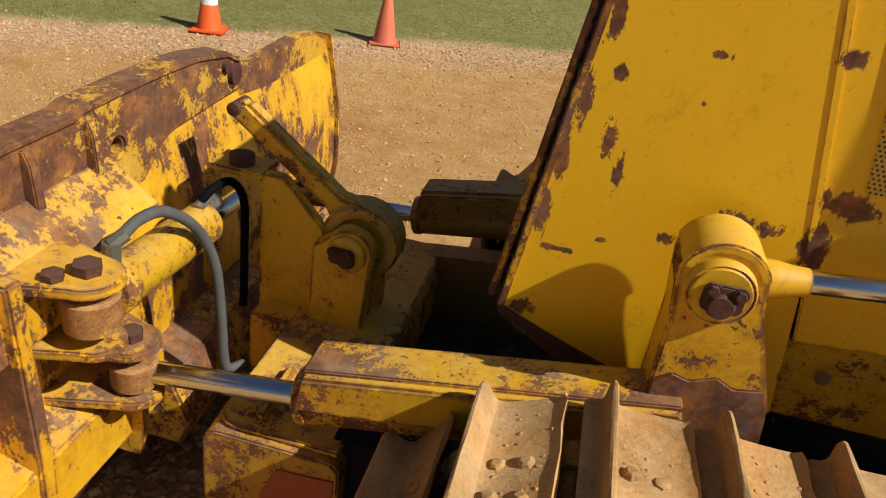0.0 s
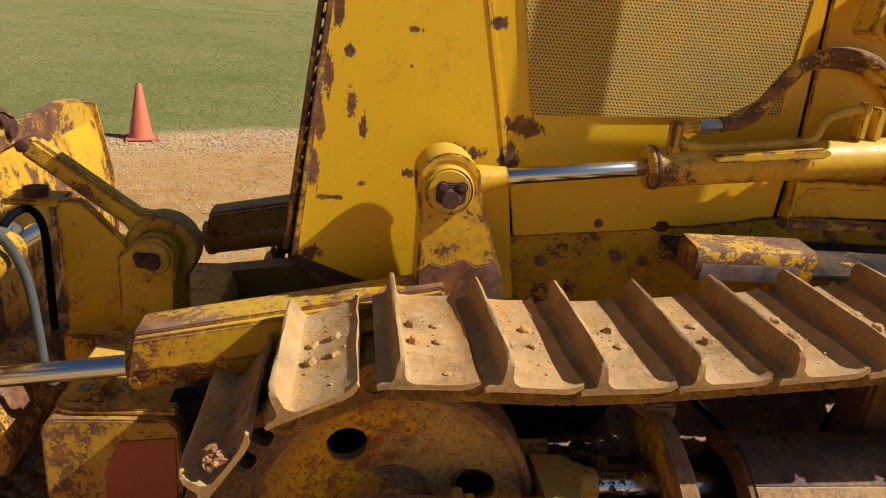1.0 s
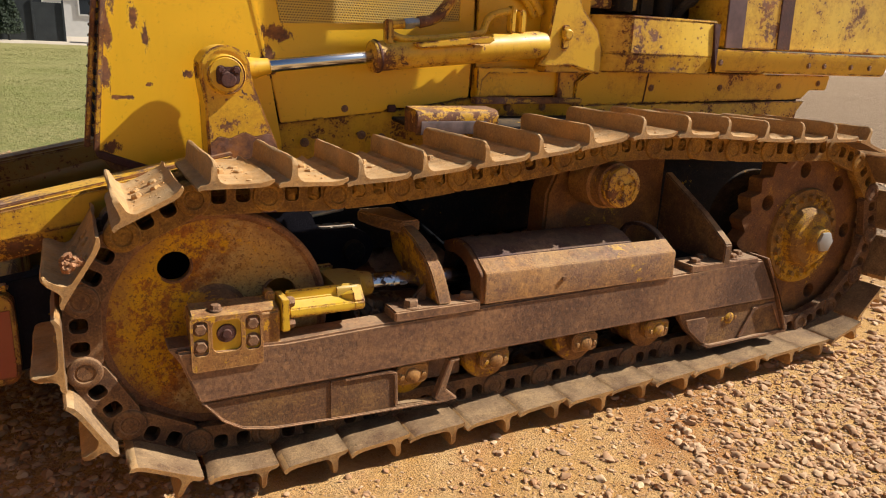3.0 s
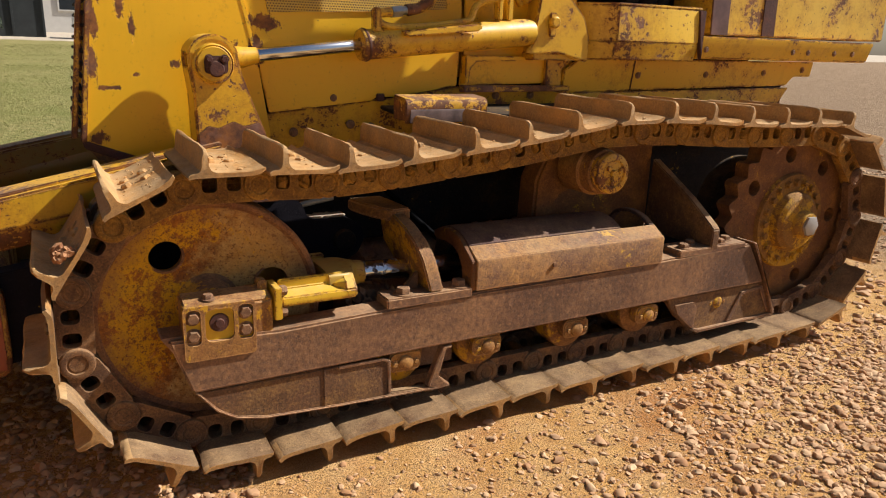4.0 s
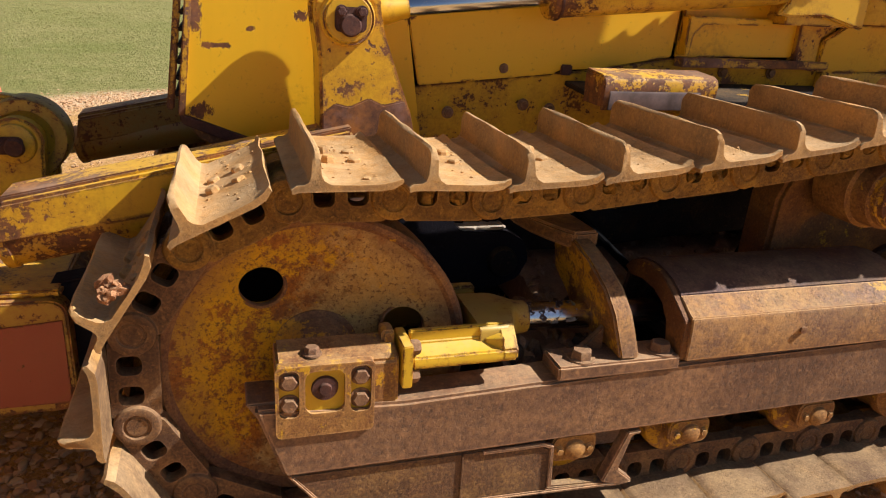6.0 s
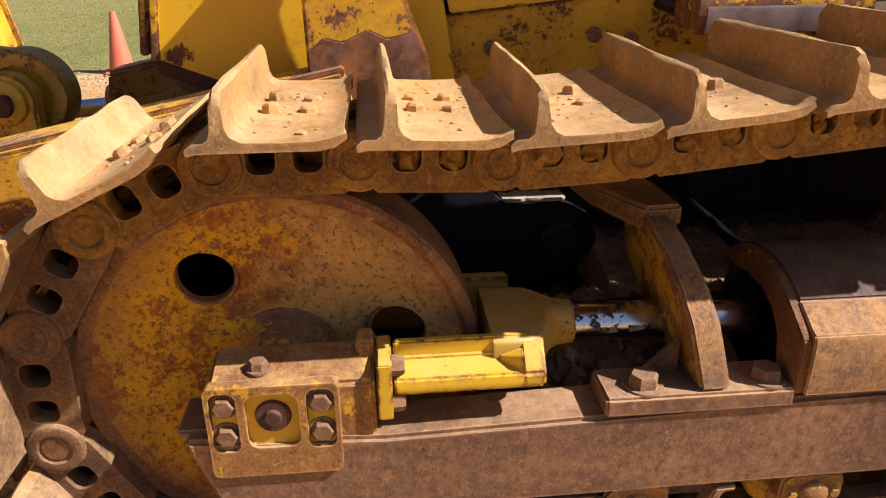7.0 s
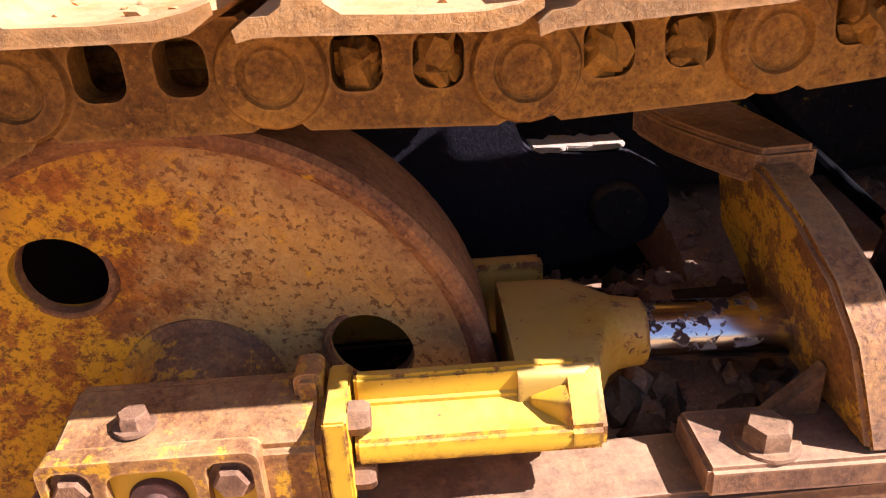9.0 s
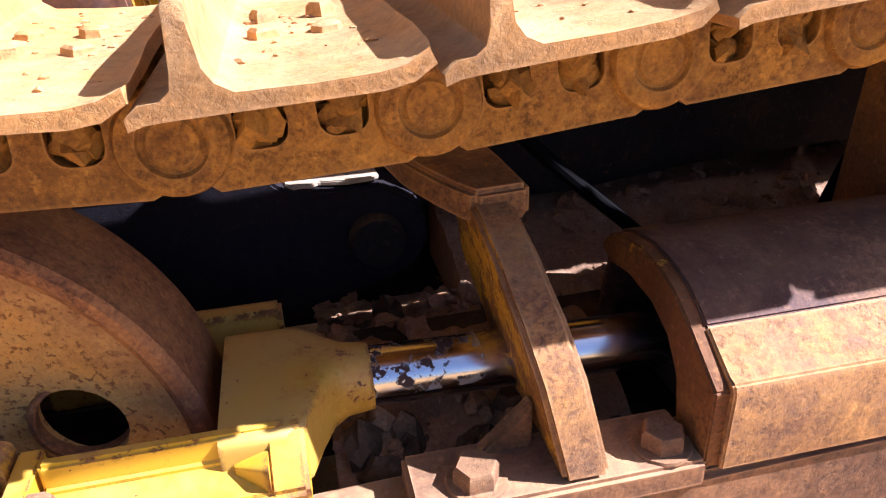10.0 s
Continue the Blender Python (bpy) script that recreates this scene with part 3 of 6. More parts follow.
def ground_sheet():
    def steps(lo, hi, near_lo, near_hi, fine):
        out, v, s = [], near_lo, fine
        while v > lo:
            out.append(v)
            v -= s
            s *= 1.22
        out = [lo] + out[::-1]
        v = near_lo + fine
        while v < near_hi:
            out.append(v)
            v += fine
        s = fine
        while v < hi:
            out.append(v)
            v += s
            s *= 1.22
        return out + [hi]
    xs, ys = steps(-900, 900, -4.0, 4.5, 0.06), steps(-900, 1200, -2.2, 8.0, 0.06)
    verts = [(x, y, ground_height(x, y)) for y in ys for x in xs]
    w = len(xs)
    faces = [(j * w + i, j * w + i + 1, (j + 1) * w + i + 1, (j + 1) * w + i) for j in range(len(ys) - 1) for i in range(w - 1)]
    me = bpy.data.meshes.new("ground")
    me.from_pydata(verts, [], faces)
    me.materials.append(GROUND)
    shade(me, 1.5)
    return tagged(new("ground", me), "orange clay and gravel yard meeting a mown lawn", "ground", kind="structure")


ground_sheet()

# ---- the bulldozer ----
dozer = thing("bulldozer", "worn yellow crawler bulldozer with rusty tracks standing on gravel", "bulldozer")
MID = 0.826                                  # the machine's middle plane
TRACK_Y = 0.157                              # the middle of the near track
IDLER, IDLER_R = (0.0, 0.42), 0.283
SPROCKET_C, PITCH_R = (2.222, 0.45), 0.345
PIN_R = 0.323
SHOES = 37


def track_path():
    """The closed line through the track pins, evenly cut."""
    pts = []
    top = [(0.0, 0.743), (0.15, 0.736), (0.30, 0.731), (0.50, 0.742), (0.66, 0.760), (0.86, 0.779), (1.03, 0.802), (1.20, 0.828), (1.43, 0.828), (1.80, 0.802), (2.0, 0.797)]
    pts += top
    for i in range(33):
        a = radians(90 - 180 * i / 32)
        pts.append((SPROCKET_C[0] + PITCH_R * math.cos(a), SPROCKET_C[1] + PITCH_R * math.sin(a)))
    for i in range(33):
        a = radians(270 - 180 * i / 32)
        pts.append((IDLER[0] + PIN_R * math.cos(a), IDLER[1] + PIN_R * math.sin(a)))
    pts = np.array(pts[:-1] + [pts[0]])
    length = np.concatenate([[0], np.cumsum(np.hypot(*np.diff(pts, axis=0).T))])
    return pts, length


LOOP, LOOP_S = track_path()
STEP = LOOP_S[-1] / SHOES
PHASE = 0.034


def on_loop(s):
    s = s % LOOP_S[-1]
    return Vector((np.interp(s, LOOP_S, LOOP[:, 0]), 0, np.interp(s, LOOP_S, LOOP[:, 1])))


def link_pose(i, y=0.0):
    """Middle of link i; its own x runs along the track, its z outwards."""
    a, b = on_loop(PHASE + (i - 0.5) * STEP), on_loop(PHASE + (i + 0.5) * STEP)
    d = (b - a).normalized()
    out = Vector((-d.z, 0, d.x))
    m = Matrix(((d.x, 0, out.x, 0), (0, 1, 0, 0), (d.z, 0, out.z, 0), (0, 0, 0, 1)))
    return Matrix.Translation((a + b) / 2 + Vector((0, y, 0))) @ m


def shoe_mesh(seed):
    """A single-grouser track shoe, 380 mm wide: curved plate, grouser with rounded ends, four worn bolts."""
    rng = random.Random(seed)
    prof = [(-0.084, 0.004), (-0.076, 0.010), (-0.064, 0.011), (-0.057, 0.016), (-0.0545, 0.030), (-0.0525, 0.064), (-0.049, 0.068), (-0.044, 0.068), (-0.041, 0.064),
            (-0.039, 0.030), (-0.034, 0.017), (-0.024, 0.011), (0.020, 0.010), (0.055, 0.011), (0.072, 0.013), (0.085, 0.020),
            (0.086, 0.012), (0.074, 0.003), (0.056, 0.0), (-0.060, 0.0), (-0.074, -0.0005), (-0.083, -0.003)]
    bm = bmesh.new()
    half, rows = 0.185, []
    for v, tall in ((-half, 0.70), (-half + 0.006, 0.88), (-half + 0.018, 0.99), (-0.11, 1.0), (-0.05, 1.0), (0, 1.0), (0.05, 1.0), (0.11, 1.0), (half - 0.018, 0.99), (half - 0.006, 0.88), (half, 0.70)):
        row = []
        for k, (u, w) in enumerate(prof):
            wear = 0.0
            if 4 <= k <= 9 and w > 0.02:
                w = 0.016 + (w - 0.016) * tall
                wear = rng.uniform(-0.0025, 0.001) if w > 0.05 else 0
            if k in (14, 15, 16):
                u += rng.uniform(-0.003, 0.003)
                w += rng.uniform(-0.002, 0.002)
            row.append(bm.verts.new((u + rng.uniform(-0.0006, 0.0006), v, w + wear + 0.040)))
        rows.append(row)
    for a, b in zip(rows, rows[1:]):
        for k in range(len(prof)):
            j = (k + 1) % len(prof)
            bm.faces.new((a[k], b[k], b[j], a[j]))
    bm.faces.new(rows[0][::-1])
    bm.faces.new(rows[-1])
    bmesh.ops.recalc_face_normals(bm, faces=bm.faces)
    bits = [bm]
    for u in (-0.010, 0.036):
        for v in (-0.034, 0.034):
            h = rng.uniform(0.006, 0.013)
            nut = lathe([(0, -h), (0.008, -h), (0.0115, -h * 0.7), (0.013, 0.002)], 0, 0, rng.choice((4, 6, 7)))
            moved(nut, Matrix.Translation((u, v, 0.050)) @ Matrix.Rotation(rng.uniform(0, 3), 4, "Z") @ Matrix.Rotation(radians(-90), 4, "X"))
            bits.append(nut)
    for k in range(30):
        r = rng.uniform(0.003, 0.008) if k < 5 else rng.uniform(0.0015, 0.0045)
        c = bmesh.new()
        bmesh.ops.create_icosphere(c, subdivisions=1, radius=r)
        for v in c.verts:
            v.co *= rng.uniform(0.6, 1.2)
        moved(c, Matrix.Translation((rng.uniform(-0.03, 0.07), rng.uniform(-0.15, 0.15), 0.051)) @ Matrix.Diagonal((1, 1, 0.6, 1)))
        bits.append(c)
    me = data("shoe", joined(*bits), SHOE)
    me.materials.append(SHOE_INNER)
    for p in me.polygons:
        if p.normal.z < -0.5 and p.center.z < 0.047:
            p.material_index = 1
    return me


def link_mesh(side, material):
    """One side link: rail, two windows, a boss at each end; the far boss steps inwards."""
    h = STEP / 2
    body = plate([(-h * 0.95, -0.022), (-h * 0.72, -0.041), (h * 0.80, -0.041), (h * 1.05, -0.030), (h * 1.05, 0.012), (h * 0.80, 0.039), (-h * 0.75, 0.039), (-h * 0.95, 0.02)], 0.0, 0.030,
                 [rounded(-0.046, -0.010, -0.014, 0.027, 0.012), rounded(0.011, 0.047, -0.013, 0.027, 0.013)], 0.0)
    outer = lathe([(0, -0.004), (0.017, -0.005), (0.0195, -0.003), (0.022, -0.003), (0.024, -0.007), (0.032, -0.008), (0.037, -0.006), (0.040, 0.0), (0.036, 0.03), (0, 0.03)], -h * 0.98, 0.0, 24)
    inner = lathe([(0, 0.006), (0.034, 0.006), (0.036, 0.010), (0.036, 0.046), (0, 0.046)], h * 0.98, 0.0, 20)
    bm = joined(body, outer, inner)
    if side > 0:
        moved(bm, Matrix.Diagonal((1, -1, 1, 1)))
        bmesh.ops.reverse_faces(bm, faces=bm.faces)
    return data("link", bm, material)


SHOE_MESHES = [shoe_mesh(k) for k in range(7)]
LINK_NEAR, LINK_FAR = link_mesh(-1, LINK), link_mesh(1, LINK)
LOWER_NEAR, LOWER_FAR = link_mesh(-1, LINK_LOWER), link_mesh(1, LINK_LOWER)


def build_track(y, label):
    rail = [on_loop(PHASE + (i + 0.5) * STEP) for i in range(SHOES)]
    spine = tube([(p.x, y, p.z) for p in rail + rail[:1]], 0.012, 8, 1)
    track = part("track", spine, LINK, dozer, label)
    bush = data("bushing", rod((0, -0.075, 0), (0, 0.075, 0), 0.024, 12), LINK)
    for p in rail:
        ob = new("bushing", bush)
        ob.parent, ob.location = track, (p.x, y, p.z)
    for i in range(SHOES):
        m = link_pose(i, y)
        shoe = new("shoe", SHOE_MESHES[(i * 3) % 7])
        down = min(1.0, max(0.0, (0.24 - m.translation.z) / 0.13))
        shoe.parent, shoe.matrix_local = track, m @ Matrix.Translation((-0.006, (-0.038 + 0.006 * math.sin(i * 2.7)) * down * (1 if y < MID else -1), -0.014 * down)) @ Matrix.Rotation(radians((-3.2 + 1.3 * math.sin(i * 4.1)) * down), 4, "Y") @ Matrix.Rotation(radians(1.0 * math.sin(i * 1.9)), 4, "Z")
        # Links below this height take the darker brown material.
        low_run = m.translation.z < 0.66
        for me, dy in ((LOWER_NEAR if low_run else LINK_NEAR, -0.088), (LOWER_FAR if low_run else LINK_FAR, 0.088)):
            link = new("link", me)
            link.parent, link.matrix_local = track, m @ Matrix.Translation((0, dy, 0))
    return track


def build_idler(y):
    places = [(0.171 * math.cos(radians(a)), 0.171 * math.sin(radians(a))) for a in (124.5, 14.5, 271.0)]
    web = plate(ring(0.262, 72), 0.0, 0.012, [ring(0.040, 28, x, z) for x, z in places] + [ring(0.075, 40)], 0.0)
    for v in web.verts:
        v.co.y -= 0.006 + 0.042 * max(0.0, math.hypot(v.co.x, v.co.z) - 0.12) / 0.142
    rim = lathe([(0.255, -0.044), (0.262, -0.049), (0.268, -0.056), (0.277, -0.057), (0.283, -0.051), (0.283, 0.055), (0.276, 0.062), (0.258, 0.062), (0.25, 0.03)], 0, 0, 96)
    shift = Matrix.Translation((IDLER[0], y, IDLER[1]))
    wheel = part("idler_wheel", moved(web, shift), WHEEL, dozer, "rusty idler wheel with round holes and yellow paint remnants")
    part("rim", moved(rim, shift), WHEEL_RIM, wheel)
    for x, z in places:
        part("lip", moved(lathe([(0.0395, -0.006), (0.0395, -0.0185), (0.041, -0.0205), (0.045, -0.0195), (0.048, -0.012)], x, z, 28), shift), WHEEL_RIM, wheel)
    boss = lathe([(0, -0.066), (0.040, -0.066), (0.052, -0.060), (0.060, -0.045), (0.064, -0.024), (0.070, -0.013), (0.080, -0.009), (0.088, 0.03)], 0, 0, 48)
    part("hub", moved(boss, shift), HUB, wheel)
    return wheel


def build_sprocket(y):
    teeth, n = [], 26
    for i in range(n * 6):
        a = 2 * math.pi * i / (n * 6)
        teeth.append(((0.338 + 0.016 * math.cos(a * n)) * math.cos(a), (0.338 + 0.016 * math.cos(a * n)) * math.sin(a)))
    holes = [ring(0.030, 20, 0.262 * math.cos(radians(a)), 0.262 * math.sin(radians(a))) for a in (147, 98, 49, 0, 196, 245, 294)]
    wheel = part("sprocket", moved(plate(teeth, -0.03, 0.03, holes, 0.0), Matrix.Translation((SPROCKET_C[0], y, SPROCKET_C[1]))), SPROCKET, dozer, "rusty toothed drive sprocket")
    hub = lathe([(0, -0.13), (0.045, -0.13), (0.052, -0.12), (0.055, -0.095), (0.10, -0.09), (0.115, -0.075), (0.12, -0.045), (0.185, -0.045), (0.19, -0.03)], 0, 0, 48)
    part("hub", moved(hub, Matrix.Translation((SPROCKET_C[0], y, SPROCKET_C[1]))), SPROCKET_HUB, wheel)
    for i in range(20):
        a = 2 * math.pi * i / 20
        part("bolt", hexhead(SPROCKET_C[0] + 0.155 * math.cos(a), y - 0.045, SPROCKET_C[1] + 0.155 * math.sin(a), 0.013, 0.014), SPROCKET_HUB, wheel)
    part("nut", hexhead(SPROCKET_C[0], y - 0.13, SPROCKET_C[1], 0.04, 0.012, washer=False), plain("pale worn steel", (0.45, 0.42, 0.38), 0.5, 0.5), wheel)
    return wheel


def build_roller(x, z, y, r, cap):
    bm = lathe([(0, -0.10), (r * 0.75, -0.10), (r * 0.98, -0.092), (r * 1.02, -0.085), (r * 1.02, -0.07), (r * 0.95, -0.058), (r, -0.02), (r * 0.85, -0.015), (r * 0.85, 0.015), (r, 0.02), (r, 0.058), (r * 0.8, 0.06), (r * 0.8, 0.1), (0, 0.1)], x, z, 36, y)
    roller = part("roller", bm, CASTING, dozer, "rusty track roller with a bolted cap")
    if cap:
        part("cap", rounded_cap(x, z), CASTING, roller)
    return roller


def rounded_cap(x, z):
    body = plate(rounded(x - 0.05, x + 0.05, z - 0.028, z + 0.034, 0.02), 0.016, 0.05, (), 0.004)
    knob = lathe([(0, 0.004), (0.012, 0.004), (0.022, 0.009), (0.024, 0.018)], x, z, 20)
    return joined(body, knob, hexhead(x - 0.033, 0.017, z, 0.008, 0.008), hexhead(x + 0.033, 0.017, z, 0.008, 0.008))


for side_y, words in ((TRACK_Y, "crawler track of dusty single-grouser shoes on rusted links"), (2 * MID - TRACK_Y, "far crawler track with bare dark shoes")):
    build_track(side_y, words)
    build_idler(side_y)
    build_sprocket(side_y)

# track frame
BEAM_TOP = [(-0.121, 0.389), (0.143, 0.376), (0.75, 0.397), (1.40, 0.408), (1.868, 0.421)]
outline = BEAM_TOP + [(1.971, 0.264), (1.0, 0.256), (-0.073, 0.247)]
frame_beam = part("track_frame", plate(outline, 0.0, 0.085, (), 0.006), FRAME, dozer, "long brown weathered steel track frame beam")
# Runs forward in near-black so that the idler holes look dark.
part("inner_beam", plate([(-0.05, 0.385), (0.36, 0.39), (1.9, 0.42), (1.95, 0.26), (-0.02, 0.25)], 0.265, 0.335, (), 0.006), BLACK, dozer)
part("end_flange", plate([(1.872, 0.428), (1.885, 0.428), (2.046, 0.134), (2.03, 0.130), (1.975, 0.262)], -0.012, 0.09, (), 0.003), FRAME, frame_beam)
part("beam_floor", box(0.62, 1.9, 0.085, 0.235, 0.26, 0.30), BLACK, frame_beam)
# roller guards
guard_line = [(-0.068, 0.245), (-0.02, 0.185), (0.025, 0.155), (0.10, 0.138), (0.30, 0.127), (0.609, 0.115), (0.645, 0.121), (0.565, 0.128), (0.445, 0.136), (0.45, 0.225), (0.43, 0.236), (0.40, 0.245)]
guard = part("roller_guard", plate(guard_line, 0.007, 0.030, (), 0.003), GUARD_STEEL, dozer, "brown steel guard plate below the track frame")
rim = [(-0.068, 0.245), (-0.02, 0.185), (0.025, 0.155), (0.10, 0.138), (0.30, 0.127), (0.609, 0.115), (0.645, 0.119), (0.640, 0.124), (0.30, 0.134), (0.105, 0.145), (0.030, 0.161), (-0.015, 0.190), (-0.058, 0.244)]
part("rim", plate(rim, 0.002, 0.034, (), 0.003), FRAME, guard)
part("rib", box(0.258, 0.265, 0.004, 0.014, 0.136, 0.243, 0.002), GUARD_STEEL, guard)
part("rib", plate([(0.43, 0.245), (0.452, 0.236), (0.456, 0.137), (0.446, 0.137), (0.443, 0.23), (0.43, 0.236), (0.30, 0.236), (0.30, 0.245)], 0.003, 0.014, (), 0.002), FRAME, guard)
part("leg", plate([(0.570, 0.130), (0.615, 0.245), (0.648, 0.247), (0.645, 0.238), (0.628, 0.236), (0.605, 0.155), (0.645, 0.122), (0.609, 0.117)], 0.002, 0.03, (), 0.003), FRAME, guard)
rear = part("roller_guard", plate([(1.50, 0.246), (1.545, 0.19), (1.624, 0.127), (1.655, 0.119), (2.042, 0.126), (2.05, 0.14), (1.985, 0.262), (1.50, 0.26)], 0.010, 0.034, (), 0.003), GUARD_STEEL, dozer, "brown steel guard plate below the track frame")
part("lip", plate([(1.624, 0.127), (1.655, 0.114), (2.05, 0.121), (2.06, 0.145), (2.05, 0.142), (2.04, 0.131), (1.66, 0.127), (1.633, 0.135)], 0.0, 0.036, (), 0.002), FRAME, rear)
part("gusset", plate([(1.53, 0.235), (1.62, 0.235), (1.64, 0.21), (1.635, 0.135), (1.622, 0.136), (1.55, 0.195)], 0.006, 0.018, (), 0.002), FRAME, rear)
part("gusset", plate([(1.80, 0.135), (1.86, 0.24), (1.975, 0.248), (2.03, 0.14), (2.02, 0.138), (1.96, 0.236), (1.872, 0.228), (1.82, 0.135)], 0.004, 0.018, (), 0.002), FRAME, rear)
for x, cap in ((0.503, True), (0.775, True), (1.11, True), (1.415, True), (1.745, True)):
    build_roller(x, 0.213, TRACK_Y, 0.078, cap)
# carrier roller on its post
carrier = part("carrier_roller", lathe([(0, -0.115), (0.062, -0.115), (0.066, -0.11), (0.066, -0.095), (0.071, -0.09), (0.074, -0.05), (0.082, -0.045), (0.082, 0.05), (0.06, 0.05), (0.06, 0.14), (0, 0.14)], 1.215, 0.708, 40, TRACK_Y), CASTING, dozer, "rusty carrier roller with a yellow cap")
part("cap", lathe([(0, 0.020), (0.012, 0.020), (0.014, 0.028), (0.040, 0.031), (0.043, 0.026), (0.056, 0.027), (0.063, 0.032), (0.064, 0.045)], 1.215, 0.708, 40), CHIPPED, carrier)
for a in (20, 140, 260):
    part("bolt", hexhead(1.215 + 0.028 * math.cos(radians(a)), 0.029, 0.708 + 0.028 * math.sin(radians(a)), 0.009, 0.008, washer=False), CHIPPED, carrier)
part("post", plate([(1.06, 0.41), (1.15, 0.41), (1.16, 0.60), (1.26, 0.64), (1.26, 0.77), (1.12, 0.77), (1.07, 0.66)], 0.23, 0.33, (), 0.01), SPROCKET, dozer, "rusty carrier roller post")

# idler bearing box
bx = part("bearing_box", slab([(0.008, 0.334), (0.008, 0.460), (0.018, 0.468), (0.080, 0.480), (0.092, 0.474), (0.092, 0.334)], -0.082, 0.130, 0.005), CASTING, dozer, "rusted yellow cast idler bearing box")
part("ear", plate(rounded(0.106, 0.130, 0.455, 0.496, 0.008), 0.050, 0.090, (), 0.005), CASTING, bx)
face = plate(rounded(-0.086, 0.084, 0.332, 0.470, 0.010), -0.005, 0.014,
             [rounded(-0.080, -0.046, 0.372, 0.462, 0.012), rounded(-0.036, 0.032, 0.376, 0.458, 0.016), rounded(0.042, 0.078, 0.372, 0.462, 0.012)], 0.0)
part("face_plate", face, CASTING, bx)
part("recess", plate(rounded(-0.082, 0.080, 0.368, 0.464, 0.008), 0.004, 0.0085, (), 0.0), FRESH, bx, "yellow paint in the recesses")
for x in (-0.063, 0.060):
    for z in (0.395, 0.440):
        part("bolt", hexhead(x, 0.005, z, 0.0145, 0.012), BOLT, bx)
part("shaft_end", joined(lathe([(0, -0.006), (0.010, -0.006), (0.012, -0.001), (0.022, -0.001), (0.024, 0.005)], -0.002, 0.421, 24)), PIN, bx)
part("bolt", hexhead(-0.02, 0.036, 0.471, 0.013, 0.014, "z"), BOLT, bx)
part("shim", box(0.134, 0.153, 0.000, 0.08, 0.404, 0.487, 0.002), FRESH, dozer, "fresh yellow shim plates")
part("toe", plate([(-0.135, 0.392), (-0.08, 0.392), (-0.08, 0.33), (-0.105, 0.345)], 0.02, 0.10, (), 0.003), FRAME, frame_beam)
# yoke, rod and recoil spring
yoke = part("yoke", slab([(0.020, 0.430), (0.012, 0.434), (0.010, 0.450), (0.013, 0.456), (0.040, 0.464), (0.046, 0.470), (0.047, 0.4935), (0.060, 0.4935), (0.060, 0.43)], 0.156, 0.345, 0.003), FRESH, dozer, "fresh yellow idler yoke")
part("end_block", slab([(0.048, 0.430), (0.020, 0.430), (0.010, 0.436), (0.010, 0.456), (0.046, 0.4915), (0.060, 0.4925)], 0.326, 0.358, 0.004), FRESH, yoke)
part("gusset", loft([((0.300, 0.042, 0.466), 0.006, 0.004, 8), ((0.328, 0.032, 0.462), 0.018, 0.018, 8)], 24), FRESH, yoke)
part("far_arm", box(0.10, 0.345, 0.236, 0.262, 0.405, 0.490, 0.004), DUSTY, yoke)
part("clevis", loft([((0.290, 0.123, 0.4585), 0.083, 0.0345, 9), ((0.344, 0.122, 0.4585), 0.083, 0.0345, 9), ((0.360, 0.126, 0.4585), 0.076, 0.0345, 8), ((0.372, 0.138, 0.458), 0.056, 0.0345, 6), ((0.384, 0.147, 0.4565), 0.042, 0.0345, 3.5), ((0.398, 0.150, 0.4545), 0.0355, 0.0345, 2.2), ((0.424, 0.150, 0.4535), 0.0325, 0.0325, 2)]), DUSTY, yoke)
for z in (0.418, 0.474):
    part("bolt", turned([(0, 0), (0.014, 0), (0.014, 0.7), (0.011, 1), (0, 1)], (0.153, 0.022, z), (0.170, 0.022, z), 6), BOLT, yoke)
part("rod", rod((0.40, 0.150, 0.4538), (0.80, 0.150, 0.441), 0.0295, 40), PEELED, dozer, "chromed recoil rod with peeled dark patches")
base = part("guide_base", box(0.438, 0.703, -0.004, 0.075, 0.386, 0.416, 0.004), FRAME, dozer, "brown guide base plate bolted onto the track frame")
for x in (0.497, 0.672):
    part("bolt", hexhead(x, 0.026, 0.416, 0.021, 0.020, "z"), BOLT, base)
arch = [(0.0, 0.416), (0.012, 0.470), (0.022, 0.508), (0.055, 0.550), (0.120, 0.580), (0.19, 0.597), (0.30, 0.600), (0.29, 0.50), (0.235, 0.46), (0.21, 0.416)]
bracket_body = slab(arch, 0.557, 0.600, 0.005)
for v in bracket_body.verts:
    v.co.x += 0.20 * (0.478 - min(v.co.z, 0.56))
guide = part("rod_guide", bracket_body, COVER, dozer, "cranked brown rod guide bracket")
guide.data.materials.append(GUIDE_SIDE)
for p in guide.data.polygons:
    p.material_index = int(p.normal.x < -0.6)
part("head", floor_plate([(0.604, 0.205), (0.545, 0.200), (0.530, 0.225), (0.512, 0.265), (0.492, 0.32), (0.478, 0.40), (0.590, 0.40), (0.600, 0.30)], 0.574, 0.612, 0.006), COVER, guide)
part("gusset", plate([(0.558, 0.466), (0.558, 0.414), (0.506, 0.414)], 0.055, 0.072, (), 0.003), GUARD_STEEL, guide)


